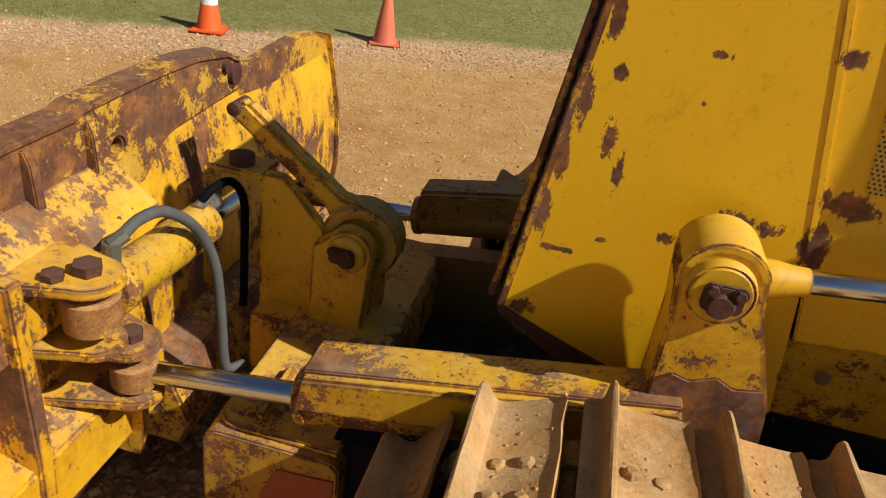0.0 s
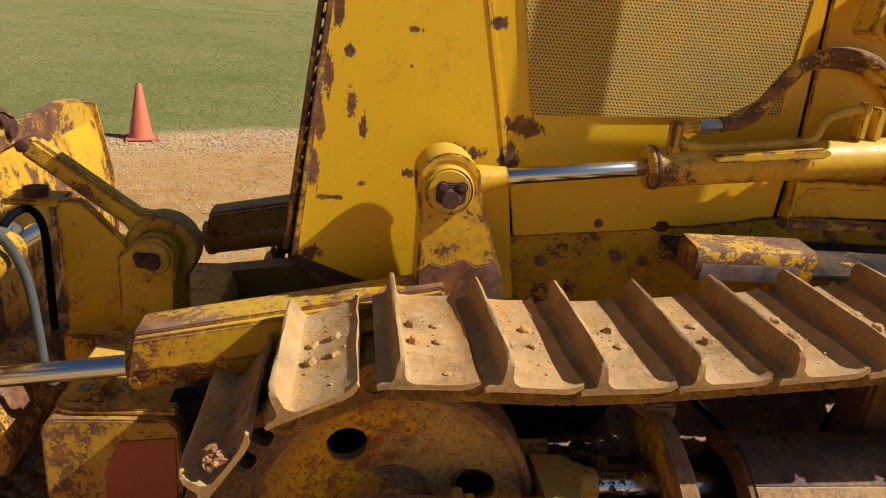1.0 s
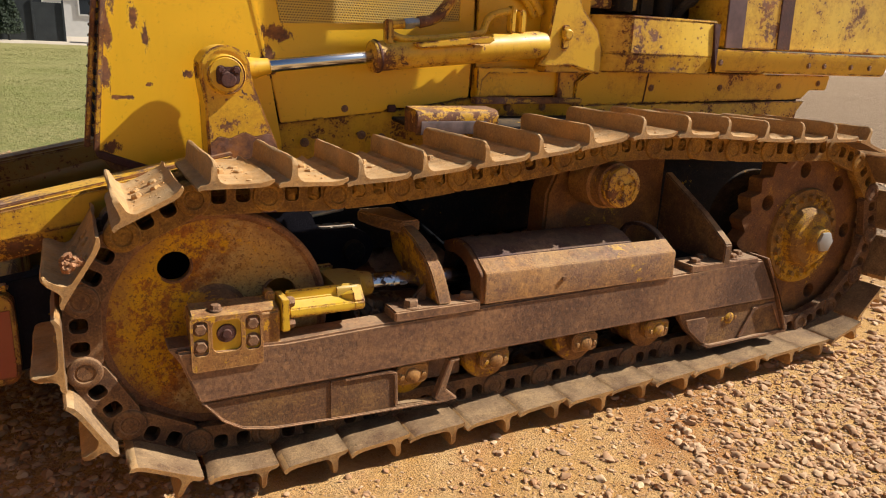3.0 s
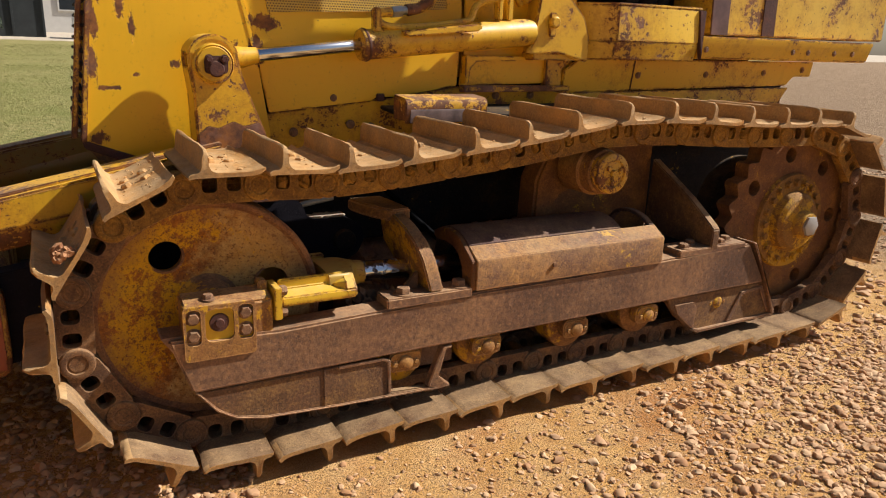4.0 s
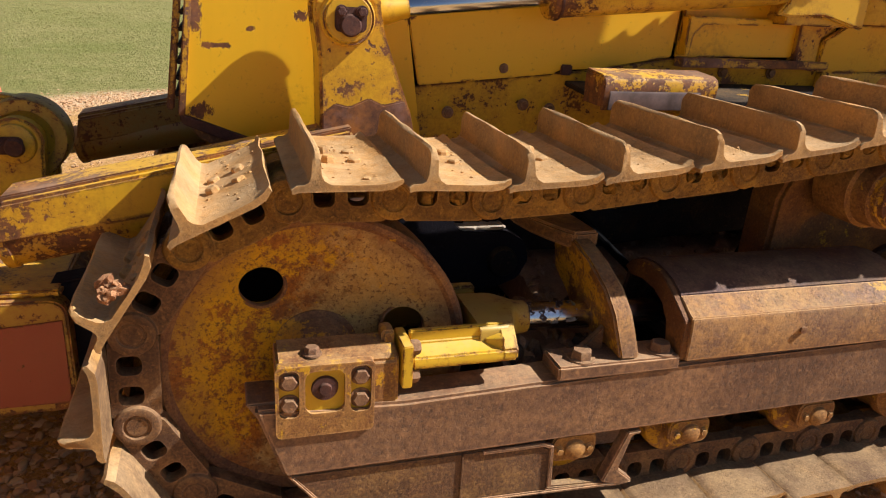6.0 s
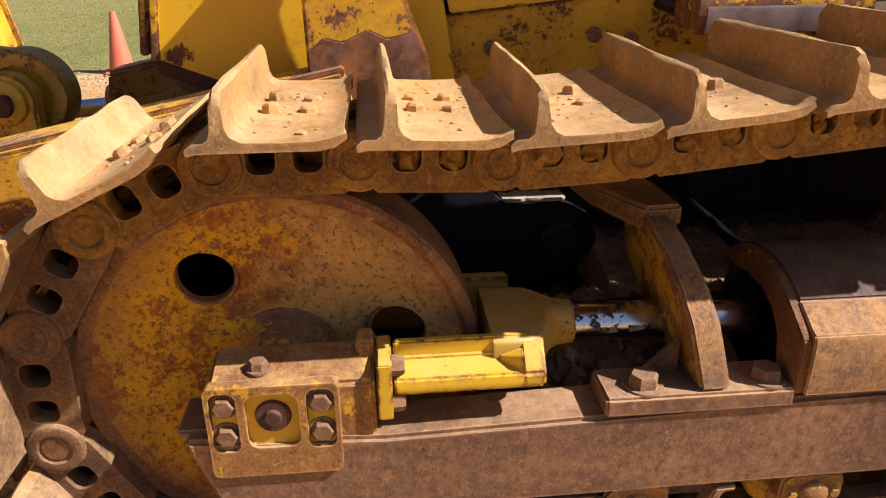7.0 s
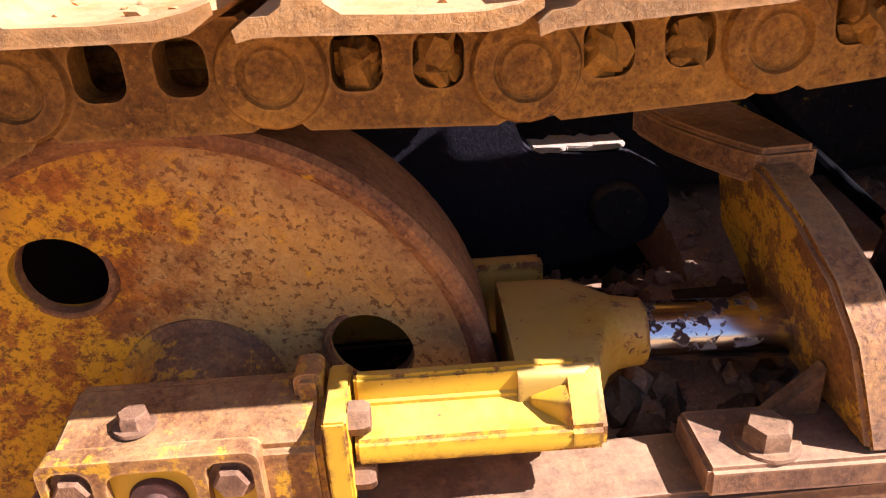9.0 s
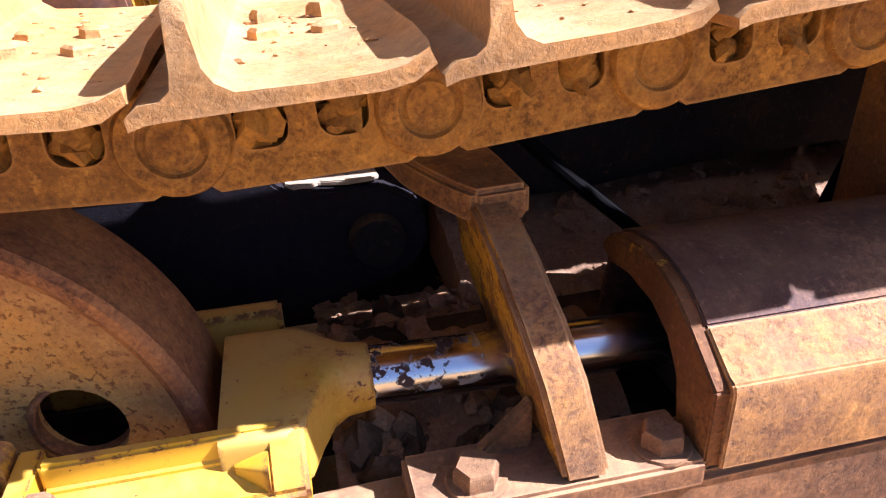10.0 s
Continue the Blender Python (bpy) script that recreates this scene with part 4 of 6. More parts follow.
def cover_shell():
    """The bent top of the cover over the recoil spring, open in front, cut away near its rear end."""
    out = [(0.047, 0.5243), (0.062, 0.534), (0.085, 0.546), (0.115, 0.554), (0.15, 0.557), (0.19, 0.552), (0.22, 0.540), (0.245, 0.515), (0.27, 0.41)]
    inn = [(0.258, 0.41), (0.236, 0.508), (0.214, 0.530), (0.186, 0.541), (0.15, 0.546), (0.118, 0.543), (0.090, 0.535), (0.067, 0.523), (0.053, 0.5137)]
    return joined(slab(out + inn, 0.714, 1.285, 0.002), slab(out + inn, 1.405, 1.430, 0.002))


low = [(-0.006, 0.404), (-0.007, 0.488), (-0.003, 0.496), (0.006, 0.4985), (0.013, 0.5025), (0.047, 0.5245), (0.053, 0.5135), (0.020, 0.4915), (0.010, 0.488), (0.006, 0.480), (0.006, 0.404)]
cover = part("recoil_cover", slab(low, 0.714, 1.430, 0.002), COVER, dozer, "bent brown cover plate over the recoil spring")
# The change from light to dark brown follows the shadow edge.
part("cover_top", cover_shell(), COVER_TOP_SHADED, cover, "purple-brown top, darkened in its colour for the track's shade")
part("front_flange", slab([(0.0, 0.404), (0.0, 0.488), (0.062, 0.530), (0.086, 0.543), (0.115, 0.551), (0.15, 0.554), (0.19, 0.549), (0.22, 0.537), (0.24, 0.515), (0.215, 0.505), (0.17, 0.512), (0.12, 0.508), (0.085, 0.492), (0.062, 0.462), (0.05, 0.404)], 0.700, 0.716, 0.002), SPROCKET, cover)
part("pin", rod((0.985, -0.012, 0.452), (0.985, 0.0, 0.452), 0.008, 8), BOLT, cover)
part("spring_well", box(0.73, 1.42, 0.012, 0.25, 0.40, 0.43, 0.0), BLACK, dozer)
part("recoil_spring", tube([(0.74 + 0.011 * i, 0.15 + 0.06 * math.cos(i * 1.2), 0.45 + 0.06 * math.sin(i * 1.2)) for i in range(56)], 0.014, 8, 2), BLACK, dozer)
# rear stay and its foot
part("stay", slab([(0.0, 0.418), (-0.002, 0.492), (0.014, 0.507), (0.12, 0.580), (0.24, 0.648), (0.32, 0.692), (0.33, 0.418)], 1.662, 1.696, 0.004), GUARD_STEEL, dozer, "slanted brown stay plate")
part("stay_web", plate([(1.20, 0.42), (1.67, 0.42), (1.67, 0.80), (1.24, 0.80)], 0.335, 0.355, (), 0.004), SPROCKET, dozer, "rusty brown plate behind the stay")
foot = part("foot_plate", box(1.52, 1.84, 0.0, 0.10, 0.408, 0.432, 0.003), FRAME, dozer)
for x, y in ((1.56, 0.03), (1.62, 0.06), (1.735, 0.03), (1.79, 0.055)):
    part("bolt", hexhead(x, y, 0.432, 0.018, 0.016, "z"), BOLT, foot)
# hull between the tracks, its deep shade put into the near-black colour
part("hull", plate([(-0.05, 0.46), (0.2, 0.42), (0.82, 0.398), (1.05, 0.422), (1.40, 0.437), (2.7, 0.43), (2.75, 0.95), (0.0, 0.95), (-0.1, 0.60)], 0.640, 2 * MID - 0.640, (), 0.01), BLACK, dozer, "dark hull between the tracks, deep shade put into its colour")
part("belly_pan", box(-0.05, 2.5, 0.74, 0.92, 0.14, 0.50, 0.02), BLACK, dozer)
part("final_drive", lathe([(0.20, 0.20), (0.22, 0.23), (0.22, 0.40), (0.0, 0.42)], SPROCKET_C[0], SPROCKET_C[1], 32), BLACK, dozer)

# hood: side panels, front guard, top
H = 0.545
hood_line = [(-0.237, 0.795), (-0.10, 0.742), (0.08, 0.683), (0.30, 0.70), (0.252, 1.03), (0.166, 1.392), (0.115, 1.62), (-0.142, 1.62), (-0.171, 1.366)]
side = part("hood_side", plate(hood_line, H, H + 0.012, (), 0.003), HOOD, dozer, "bright yellow hood side panel with rusty chips")
part("front_edge", plate([(-0.240, 0.790), (-0.145, 1.62), (-0.132, 1.62), (-0.225, 0.79)], H - 0.006, H + 0.05, (), 0.003), RUBBED, side, "rust-worn front edge")
part("lower_lip", plate([(-0.236, 0.790), (-0.10, 0.738), (0.08, 0.680), (0.08, 0.625), (-0.07, 0.672), (-0.20, 0.738)], H + 0.014, H + 0.05, (), 0.004), GUARD_STEEL, side, "bare purple-brown folded lip")
part("lower_edge", plate([(-0.238, 0.797), (-0.100, 0.746), (0.08, 0.687), (0.08, 0.668), (-0.11, 0.722), (-0.232, 0.772)], H - 0.004, H + 0.03, (), 0.003), PIN, side)
grille_panel = [(0.252, 1.03), (0.285, 0.862), (0.62, 0.895), (0.64, 0.905), (0.725, 0.908), (0.938, 0.943), (0.95, 1.10), (0.944, 1.457), (0.93, 1.62), (0.115, 1.62), (0.166, 1.392)]
door = part("hood_door", plate(grille_panel, H + 0.003, H + 0.015, (), 0.003), HOOD, dozer, "yellow hood door with a perforated grille")
part("grille", plate([(0.289, 1.155), (0.48, 1.163), (0.692, 1.176), (0.885, 1.190), (0.902, 1.442), (0.905, 1.50), (0.240, 1.47), (0.247, 1.398)], H - 0.002, H + 0.004, (), 0.0), GRILLE, door, "perforated yellow sheet")
part("grille_rim", joined(plate([(0.240, 1.470), (0.905, 1.50), (0.907, 1.512), (0.236, 1.482)], H - 0.005, H + 0.004, (), 0.001), plate([(0.885, 1.190), (0.895, 1.190), (0.916, 1.505), (0.905, 1.505)], H - 0.004, H + 0.004, (), 0.001)), HOOD, door)
part("hinge_strip", plate([(0.245, 1.02), (0.256, 1.02), (0.174, 1.392), (0.128, 1.60), (0.116, 1.60), (0.162, 1.392)], H - 0.002, H + 0.006, (), 0.001), HOOD, door)
part("hood_side", plate([(0.950, 0.943), (1.43, 0.955), (1.43, 1.34), (1.32, 1.62), (0.942, 1.62), (0.956, 1.457), (0.962, 1.10)], H + 0.004, H + 0.016, (), 0.003), HOOD, dozer, "yellow rear hood side panel")
part("hood_top", box(-0.13, 1.30, H + 0.012, 2 * MID - H - 0.012, 1.60, 1.63, 0.01), HOOD, dozer, "yellow hood top")
part("hood_side", plate([(-0.237, 0.795), (0.08, 0.683), (1.43, 0.80), (1.43, 1.62), (-0.142, 1.62)], 2 * MID - H - 0.012, 2 * MID - H, (), 0.003), HOOD, dozer, "yellow hood side panel")
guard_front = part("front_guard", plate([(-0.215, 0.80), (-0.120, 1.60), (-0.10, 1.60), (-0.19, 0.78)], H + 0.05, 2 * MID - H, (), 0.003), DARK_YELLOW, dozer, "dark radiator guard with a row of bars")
for i in range(24):
    z = 0.83 + 0.033 * i
    x = -0.247 + (z - 0.795) * 0.115
    part("bar", box(x, x + 0.012, H + 0.002, 2 * MID - H - 0.01, z, z + 0.010, 0.002), BLACK, guard_front)
part("frame_post", plate([(-0.262, 0.80), (-0.162, 1.62), (-0.150, 1.62), (-0.247, 0.80)], H + 0.012, H + 0.045, (), 0.003), RUBBED, guard_front)
# lower hull side
low = part("lower_side", leaning(plate([(0.0, 0.66), (2.65, 0.70), (2.65, 0.89), (1.43, 0.93), (0.94, 0.94), (0.73, 0.905), (0.60, 0.892), (0.28, 0.858), (0.10, 0.80)], H + 0.008, H + 0.022, (), 0.003), 0.93, 0.18), CHIPPED, dozer, "chipped yellow lower side plate")
part("bolt", joined(lathe([(0.0, -0.006), (0.010, -0.006), (0.012, 0.0), (0.019, 0.0), (0.021, 0.006)], 0.491, 0.905, 20, H + 0.004)), BOLT, low)
part("latch", box(0.636, 0.665, H - 0.006, H + 0.004, 0.893, 0.918, 0.003), PIN, low)
part("edge_strip", plate([(0.95, 0.945), (1.40, 0.945), (1.40, 0.925), (0.95, 0.922)], H - 0.03, H + 0.01, (), 0.003), RUBBED, low)
for x, z in ((0.36, 0.80), (0.55, 0.82), (0.62, 0.81), (1.10, 0.91), (1.25, 0.91)):
    part("bolt", hexhead(x, H + 0.008, z, 0.011, 0.009), BOLT, low)

# Unseen block, added so that its edges shade the rear hood panels.
part("shade_block", box(1.34, 1.95, 0.438, 2 * MID - 0.438, 1.53, 1.82, 0.02), HOOD, dozer, "unseen yellow block added to shade the rear of the hood")
# Unseen post, added only to throw the shadow band across the hood side.
part("shade_post", joined(plate([(0.667, 1.49), (0.831, 1.49), (0.850, 2.20), (0.70, 2.20)], 0.445, 0.455, (), 0.003), box(0.74, 0.82, 0.454, 0.62, 2.10, 2.18, 0.01), box(0.72, 0.84, 0.60, 0.64, 1.60, 2.18, 0.01)), HOOD, dozer, "unseen yellow post added to cast the band of shadow on the hood")

# The unseen upper part is sized to shade the lift cylinder barrel.
strut = part("strut", plate([(0.905, 1.392), (0.955, 1.375), (1.02, 1.392), (1.12, 1.43), (1.36, 1.52), (1.40, 1.72), (0.95, 1.72), (0.92, 1.46)], 0.335, 0.40, (), 0.006), YELLOW, dozer, "yellow strut beside the hood")
part("eye", lathe([(0, 0.318), (0.022, 0.318), (0.026, 0.324), (0.030, 0.322), (0.034, 0.336)], 0.955, 1.412, 28), YELLOW, strut)

# lift arm bracket with its pin
lift = [(0.045, 0.62), (0.040, 0.93), (0.030, 1.01)] + [(0.096 + 0.068 * math.cos(radians(a)), 1.018 + 0.068 * math.sin(radians(a))) for a in range(170, -1, -17)] + [(0.172, 0.98), (0.205, 0.89), (0.232, 0.82), (0.262, 0.62)]
bracket = part("lift_bracket", plate(lift, 0.392, 0.412, (), 0.005), CHIPPED, dozer, "worn yellow lift bracket with a rusty pin")
part("cheek", plate(lift, 0.485, 0.505, (), 0.005), YELLOW, bracket)
part("spine", plate([(0.045, 0.62), (0.040, 0.93), (0.030, 1.0), (0.046, 1.0), (0.056, 0.93), (0.062, 0.62)], 0.41, 0.488, (), 0.003), YELLOW, bracket)
crown = [(0.096 + r * math.cos(radians(a)), 1.018 + r * math.sin(radians(a))) for r, seq in ((0.070, range(165, 14, -15)), (0.052, range(15, 166, 15))) for a in seq]
part("crown", plate(crown, 0.39, 0.507, (), 0.004), YELLOW, bracket)
part("boss", lathe([(0, 0.372), (0.044, 0.372), (0.047, 0.376), (0.050, 0.374), (0.053, 0.378), (0.054, 0.394)], 0.094, 1.010, 40), YELLOW, bracket)
part("pin_plate", joined(plate(rounded(0.066, 0.128, 0.985, 1.032, 0.012), 0.362, 0.373, (), 0.003), hexhead(0.078, 0.362, 1.024, 0.009, 0.008), hexhead(0.118, 0.362, 1.024, 0.009, 0.008), lathe([(0, 0.355), (0.018, 0.355), (0.022, 0.362)], 0.096, 0.998, 20)), PIN, bracket)
part("patch", plate([(0.046, 0.62), (0.044, 0.822), (0.070, 0.845), (0.10, 0.838), (0.14, 0.856), (0.17, 0.842), (0.214, 0.852), (0.234, 0.80), (0.260, 0.62)], 0.387, 0.394, (), 0.003), BARE, bracket)
# lift cylinder
cyl = part("lift_cylinder", turned([(0, 0), (0.030, 0), (0.046, 0.004), (0.048, 0.012), (0.048, 0.030), (0.045, 0.034), (0.045, 0.94), (0.040, 0.985), (0.02, 1), (0, 1)], (0.540, 0.452, 1.069), (1.20, 0.486, 1.129), 40), BARREL, dozer, "yellow hydraulic lift cylinder")
part("eye", turned([(0, 0), (0.030, 0), (0.034, 0.1), (0.030, 0.5), (0.024, 0.8), (0.022, 1), (0, 1)], (0.130, 0.435, 1.020), (0.225, 0.437, 1.034), 24), YELLOW, cyl)
part("rod", rod((0.215, 0.437, 1.033), (0.545, 0.452, 1.069), 0.0185, 32), CHROME, cyl, "chromed cylinder rod")
part("gland_ring", turned([(0.02, 0), (0.0495, 0), (0.0505, 0.5), (0.0495, 1), (0.02, 1)], (0.553, 0.4525, 1.070), (0.560, 0.4528, 1.071), 40), PIN, cyl)
part("port_block", joined(box(0.578, 0.604, 0.425, 0.455, 1.105, 1.180, 0.006), rod((0.60, 0.440, 1.165), (0.66, 0.440, 1.172), 0.014, 8)), YELLOW, cyl)
part("fitting", joined(rod((0.640, 0.440, 1.168), (0.672, 0.441, 1.173), 0.018, 6), rod((0.668, 0.441, 1.173), (0.70, 0.442, 1.178), 0.013, 16)), FITTING, cyl)
part("steel_pipe", tube([(0.60, 0.445, 1.14), (0.64, 0.44, 1.125), (0.75, 0.443, 1.130), (0.90, 0.450, 1.150), (0.930, 0.455, 1.165), (0.945, 0.46, 1.195), (0.975, 0.465, 1.215), (1.03, 0.47, 1.228), (1.06, 0.48, 1.228)], 0.0115, 10), YELLOW, cyl)
part("pipe_clamp", joined(box(1.035, 1.055, 0.455, 0.49, 1.16, 1.245, 0.005), box(1.075, 1.098, 0.46, 0.50, 1.16, 1.235, 0.005)), YELLOW, cyl)
part("shield", plate([(0.66, 1.115), (0.93, 1.145), (0.95, 1.135), (0.93, 1.122), (0.68, 1.098)], 0.402, 0.422, (), 0.004), YELLOW, cyl)
part("hose", tube([(0.69, 0.442, 1.178), (0.74, 0.444, 1.188), (0.79, 0.452, 1.232), (0.85, 0.470, 1.300), (0.91, 0.482, 1.334), (1.0, 0.50, 1.345), (1.09, 0.515, 1.322), (1.16, 0.525, 1.27), (1.20, 0.53, 1.23)], 0.016, 12), RUBBED, dozer, "paint-spattered hydraulic hose")
part("hose", tube([(0.70, 0.455, 1.172), (0.77, 0.460, 1.195), (0.83, 0.480, 1.255), (0.885, 0.492, 1.310), (0.96, 0.51, 1.325), (1.05, 0.525, 1.315), (1.13, 0.532, 1.275), (1.18, 0.54, 1.22)], 0.014, 12), RUBBED, dozer, "paint-spattered hydraulic hose")
# trunnion bracket and its foot
trun = part("trunnion_bracket", plate([(1.160, 1.060), (1.185, 1.09), (1.205, 1.22), (1.225, 1.345), (1.26, 1.350), (1.305, 1.325), (1.330, 1.255), (1.405, 1.185), (1.43, 1.12), (1.43, 1.03), (1.30, 1.06), (1.20, 1.055)], 0.462, 0.480, (), 0.005), YELLOW, dozer, "yellow trunnion bracket holding the lift cylinder")
part("web", box(1.20, 1.43, 0.478, H + 0.01, 1.035, 1.06, 0.003), YELLOW, trun)
part("side_web", plate([(1.205, 1.06), (1.225, 1.34), (1.245, 1.34), (1.225, 1.06)], 0.478, H + 0.01, (), 0.002), YELLOW, trun)
part("lug", box(1.246, 1.276, 0.452, 0.464, 1.115, 1.195, 0.004), YELLOW, trun)
part("pin", lathe([(0, 0.436), (0.014, 0.436), (0.019, 0.441), (0.019, 0.455)], 1.262, 1.163, 20), YELLOW, trun)
part("ledge", plate([(0.955, 1.045), (1.20, 1.045), (1.20, 1.03), (1.0, 1.025), (0.975, 1.00), (0.97, 0.95), (0.955, 0.95)], H - 0.025, H + 0.006, (), 0.003), HOOD, dozer)

# side box, running board, skirts
SBOX = [(1.400, 0.575), (1.531, 0.430), (1.935, 0.430), (1.960, 0.445), (1.960, 0.575)]
sbox = part("side_box", joined(floor_plate(SBOX, 1.108, 1.235, 0.004), leaning(floor_plate(SBOX, 1.045, 1.107, 0.002), 1.107, 0.30)), LAVENDER, dozer, "yellow side box with worn purple primer corners")
part("lid", floor_plate([(1.399, 0.60), (1.399, 0.574), (1.530, 0.4285), (1.936, 0.4285), (1.961, 0.444), (1.961, 0.60)], 1.233, 1.242, 0.003), LAVENDER, sbox)
part("corner", plate([(1.945, 1.108), (1.963, 1.046), (1.963, 1.232), (1.925, 1.232)], 0.424, 0.445, (), 0.003), PIN, sbox)
board = part("running_board", slab([(0.430, 1.140), (0.430, 1.128), (0.452, 1.056), (0.47, 1.052), (0.62, 1.052), (0.62, 1.140)], 1.964, 3.06, 0.004), YELLOW, dozer, "yellow running board with bolts")
for x in (2.0, 2.52, 2.62, 2.80, 2.93):
    part("bolt", hexhead(x, 0.441, 1.090, 0.0095, 0.007), BOLT, board)
skirt = part("skirt", leaning(plate([(1.372, 0.918), (1.80, 0.928), (2.62, 0.945), (2.66, 0.985), (2.77, 0.985), (2.77, 1.05), (1.44, 1.045), (1.372, 1.00)], 0.510, 0.528, (), 0.004), 1.05, 0.15), YELLOW, dozer, "yellow skirt plate under the running board")
part("seam", leaning(box(1.700, 1.706, 0.507, 0.513, 0.928, 1.04, 0.001), 1.05, 0.15), PIN, skirt)
for x, z in ((1.73, 0.985), (2.10, 0.99), (2.45, 1.0), (2.70, 1.015)):
    part("bolt", hexhead(x, 0.510 + (1.05 - z) * 0.15, z, 0.010, 0.008), BOLT, skirt)
part("skirt_front", plate([(1.372, 0.918), (1.372, 1.0), (1.44, 1.05), (1.30, 1.05), (1.30, 0.93)], 0.532, 0.565, (), 0.003), RUBBED, skirt)
part("lower_skirt", plate([(1.40, 0.86), (2.60, 0.87), (2.655, 0.935), (1.40, 0.918)], 0.535, 0.56, (), 0.003), CHIPPED, dozer, "chipped lower skirt plate")
tank = part("rear_panel", plate([(2.06, 1.145), (3.2, 1.15), (3.2, 1.9), (2.02, 1.9)], 0.48, 0.70, (), 0.006), LAVENDER, dozer, "yellow rear panel with purple primer stripes")
part("stripe", plate([(2.352, 1.15), (2.43, 1.15), (2.40, 1.9), (2.33, 1.9)], 0.476, 0.482, (), 0.001), PIN, tank, "dark purple primer stripe")
part("edge", plate([(2.055, 1.147), (2.15, 1.147), (2.125, 1.9), (2.018, 1.9)], 0.476, 0.484, (), 0.001), plain("purple grey primer", (0.17, 0.10, 0.095), 0.7, vary=0.5), tank)
# engine bay seen over the side box
part("engine", joined(box(1.45, 2.0, 0.66, 1.1, 1.0, 1.6, 0.02), rod((1.62, 0.62, 1.26), (1.62, 0.62, 1.5), 0.05, 16), rod((1.85, 0.64, 1.25), (1.85, 0.64, 1.42), 0.04, 16), box(1.70, 1.78, 0.60, 0.66, 1.25, 1.45, 0.01)), BLACK, dozer, "dark engine parts")
# Added backing: keeps the sky out and stands in for the gap's darkness.
part("dark_backing", box(2.005, 2.60, 0.72, 1.0, 1.0, 1.95, 0.01), BLACK, dozer, "dark backing added to fill the gap behind the engine")
part("engine_plate", box(1.43, 1.70, 0.61, 0.63, 1.27, 1.45, 0.004), CHIPPED, dozer)
part("pipe", tube([(1.88, 0.60, 1.24), (1.92, 0.59, 1.30), (1.98, 0.60, 1.33), (2.02, 0.62, 1.42)], 0.02, 10), BLACK, dozer)
# bent rock guard above the track
COVER_SECTION = [(0.360, 0.840), (0.354, 0.880), (0.352, 0.900), (0.358, 0.911), (0.372, 0.917), (0.445, 0.923), (0.445, 0.915), (0.374, 0.909), (0.364, 0.903), (0.360, 0.880), (0.366, 0.840)]
rg = part("track_cover", slab(COVER_SECTION, 0.655, 0.945, 0.0015), RUBBED, dozer, "bent yellow cover plate above the track, worn bare")
part("bare_strip", slab([(0.353, 0.842), (0.3495, 0.878), (0.352, 0.884), (0.357, 0.842)], 0.668, 0.90, 0.0008), plain("worn grey primer", (0.17, 0.115, 0.10), 0.6, vary=0.6, size=30), rg)
# Added dark sheet that stops sunlight reaching the dirt under the hull.
part("sun_screen", slab([(0.362, 0.862), (0.640, 0.884), (0.640, 0.872), (0.362, 0.850)], 0.66, 1.80, 0.002), BLACK, rg, "dark sheet added behind the track to keep the sun off the dirt")
part("end", plate([(0.653, 0.848), (0.663, 0.848), (0.663, 0.916), (0.653, 0.912)], 0.36, 0.445, (), 0.001), RUBBED, rg)

# C-frame with its arms, tower and angle cylinders
arm_line = [(-0.745, 0.24), (-0.60, 0.205), (0.36, 0.385), (0.46, 0.408), (0.515, 0.43), (0.538, 0.475), (0.525, 0.52), (0.48, 0.548), (0.365, 0.552), (0.350, 0.565), (0.335, 0.602), (0.30, 0.635), (0.06, 0.66), (-0.08, 0.56), (-0.20, 0.52), (-0.62, 0.46), (-0.735, 0.44)]
for y0, y1, m, label in ((0.402, 0.47, ARM, "near-black push arm with yellow remnants"), (2 * MID - 0.45, 2 * MID - 0.362, DARK_YELLOW, "dark yellow push arm")):
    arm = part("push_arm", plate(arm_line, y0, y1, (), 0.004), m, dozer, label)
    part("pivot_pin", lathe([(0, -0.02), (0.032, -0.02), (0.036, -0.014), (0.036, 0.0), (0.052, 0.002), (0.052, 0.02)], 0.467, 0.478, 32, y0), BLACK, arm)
cbar = part("push_frame", plate(rounded(-0.752, -0.46, 0.215, 0.462, 0.035), 0.355, 2 * MID - 0.355, (), 0.004), DIRTY_SHADED, dozer, "chipped yellow push frame beam")
part("red_patch", plate([(-0.625, 0.235), (-0.47, 0.235), (-0.47, 0.42), (-0.59, 0.41), (-0.625, 0.33)], 0.351, 0.357, (), 0.001), RED, cbar, "dull red painted side plate")
part("top_plate", floor_plate([(-0.735, 0.40), (-0.705, 0.372), (-0.47, 0.372), (-0.47, 1.28), (-0.735, 1.28)], 0.462, 0.478, 0.005), CHIPPED, cbar)
part("top_rib", box(-0.66, -0.635, 0.40, 0.56, 0.476, 0.50, 0.006), YELLOW, cbar)
part("bolt", hexhead(-0.69, 0.46, 0.478, 0.012, 0.008, "z"), FITTING, cbar)
part("dark_floor", box(-0.46, 0.0, 0.46, 2 * MID - 0.46, 0.24, 0.30, 0.01), BLACK, dozer)
tower = part("tower", plate([(-0.846, 0.30), (-0.854, 0.80), (-0.845, 0.818), (-0.79, 0.818), (-0.70, 0.72), (-0.62, 0.60), (-0.585, 0.37)], 0.812, 0.842, (), 0.006), YELLOW, dozer, "yellow blade tower plate")
part("foot", plate([(-0.84, 0.30), (-0.84, 0.47), (-0.60, 0.47), (-0.585, 0.30)], 0.74, 0.82, (), 0.006), YELLOW, tower)
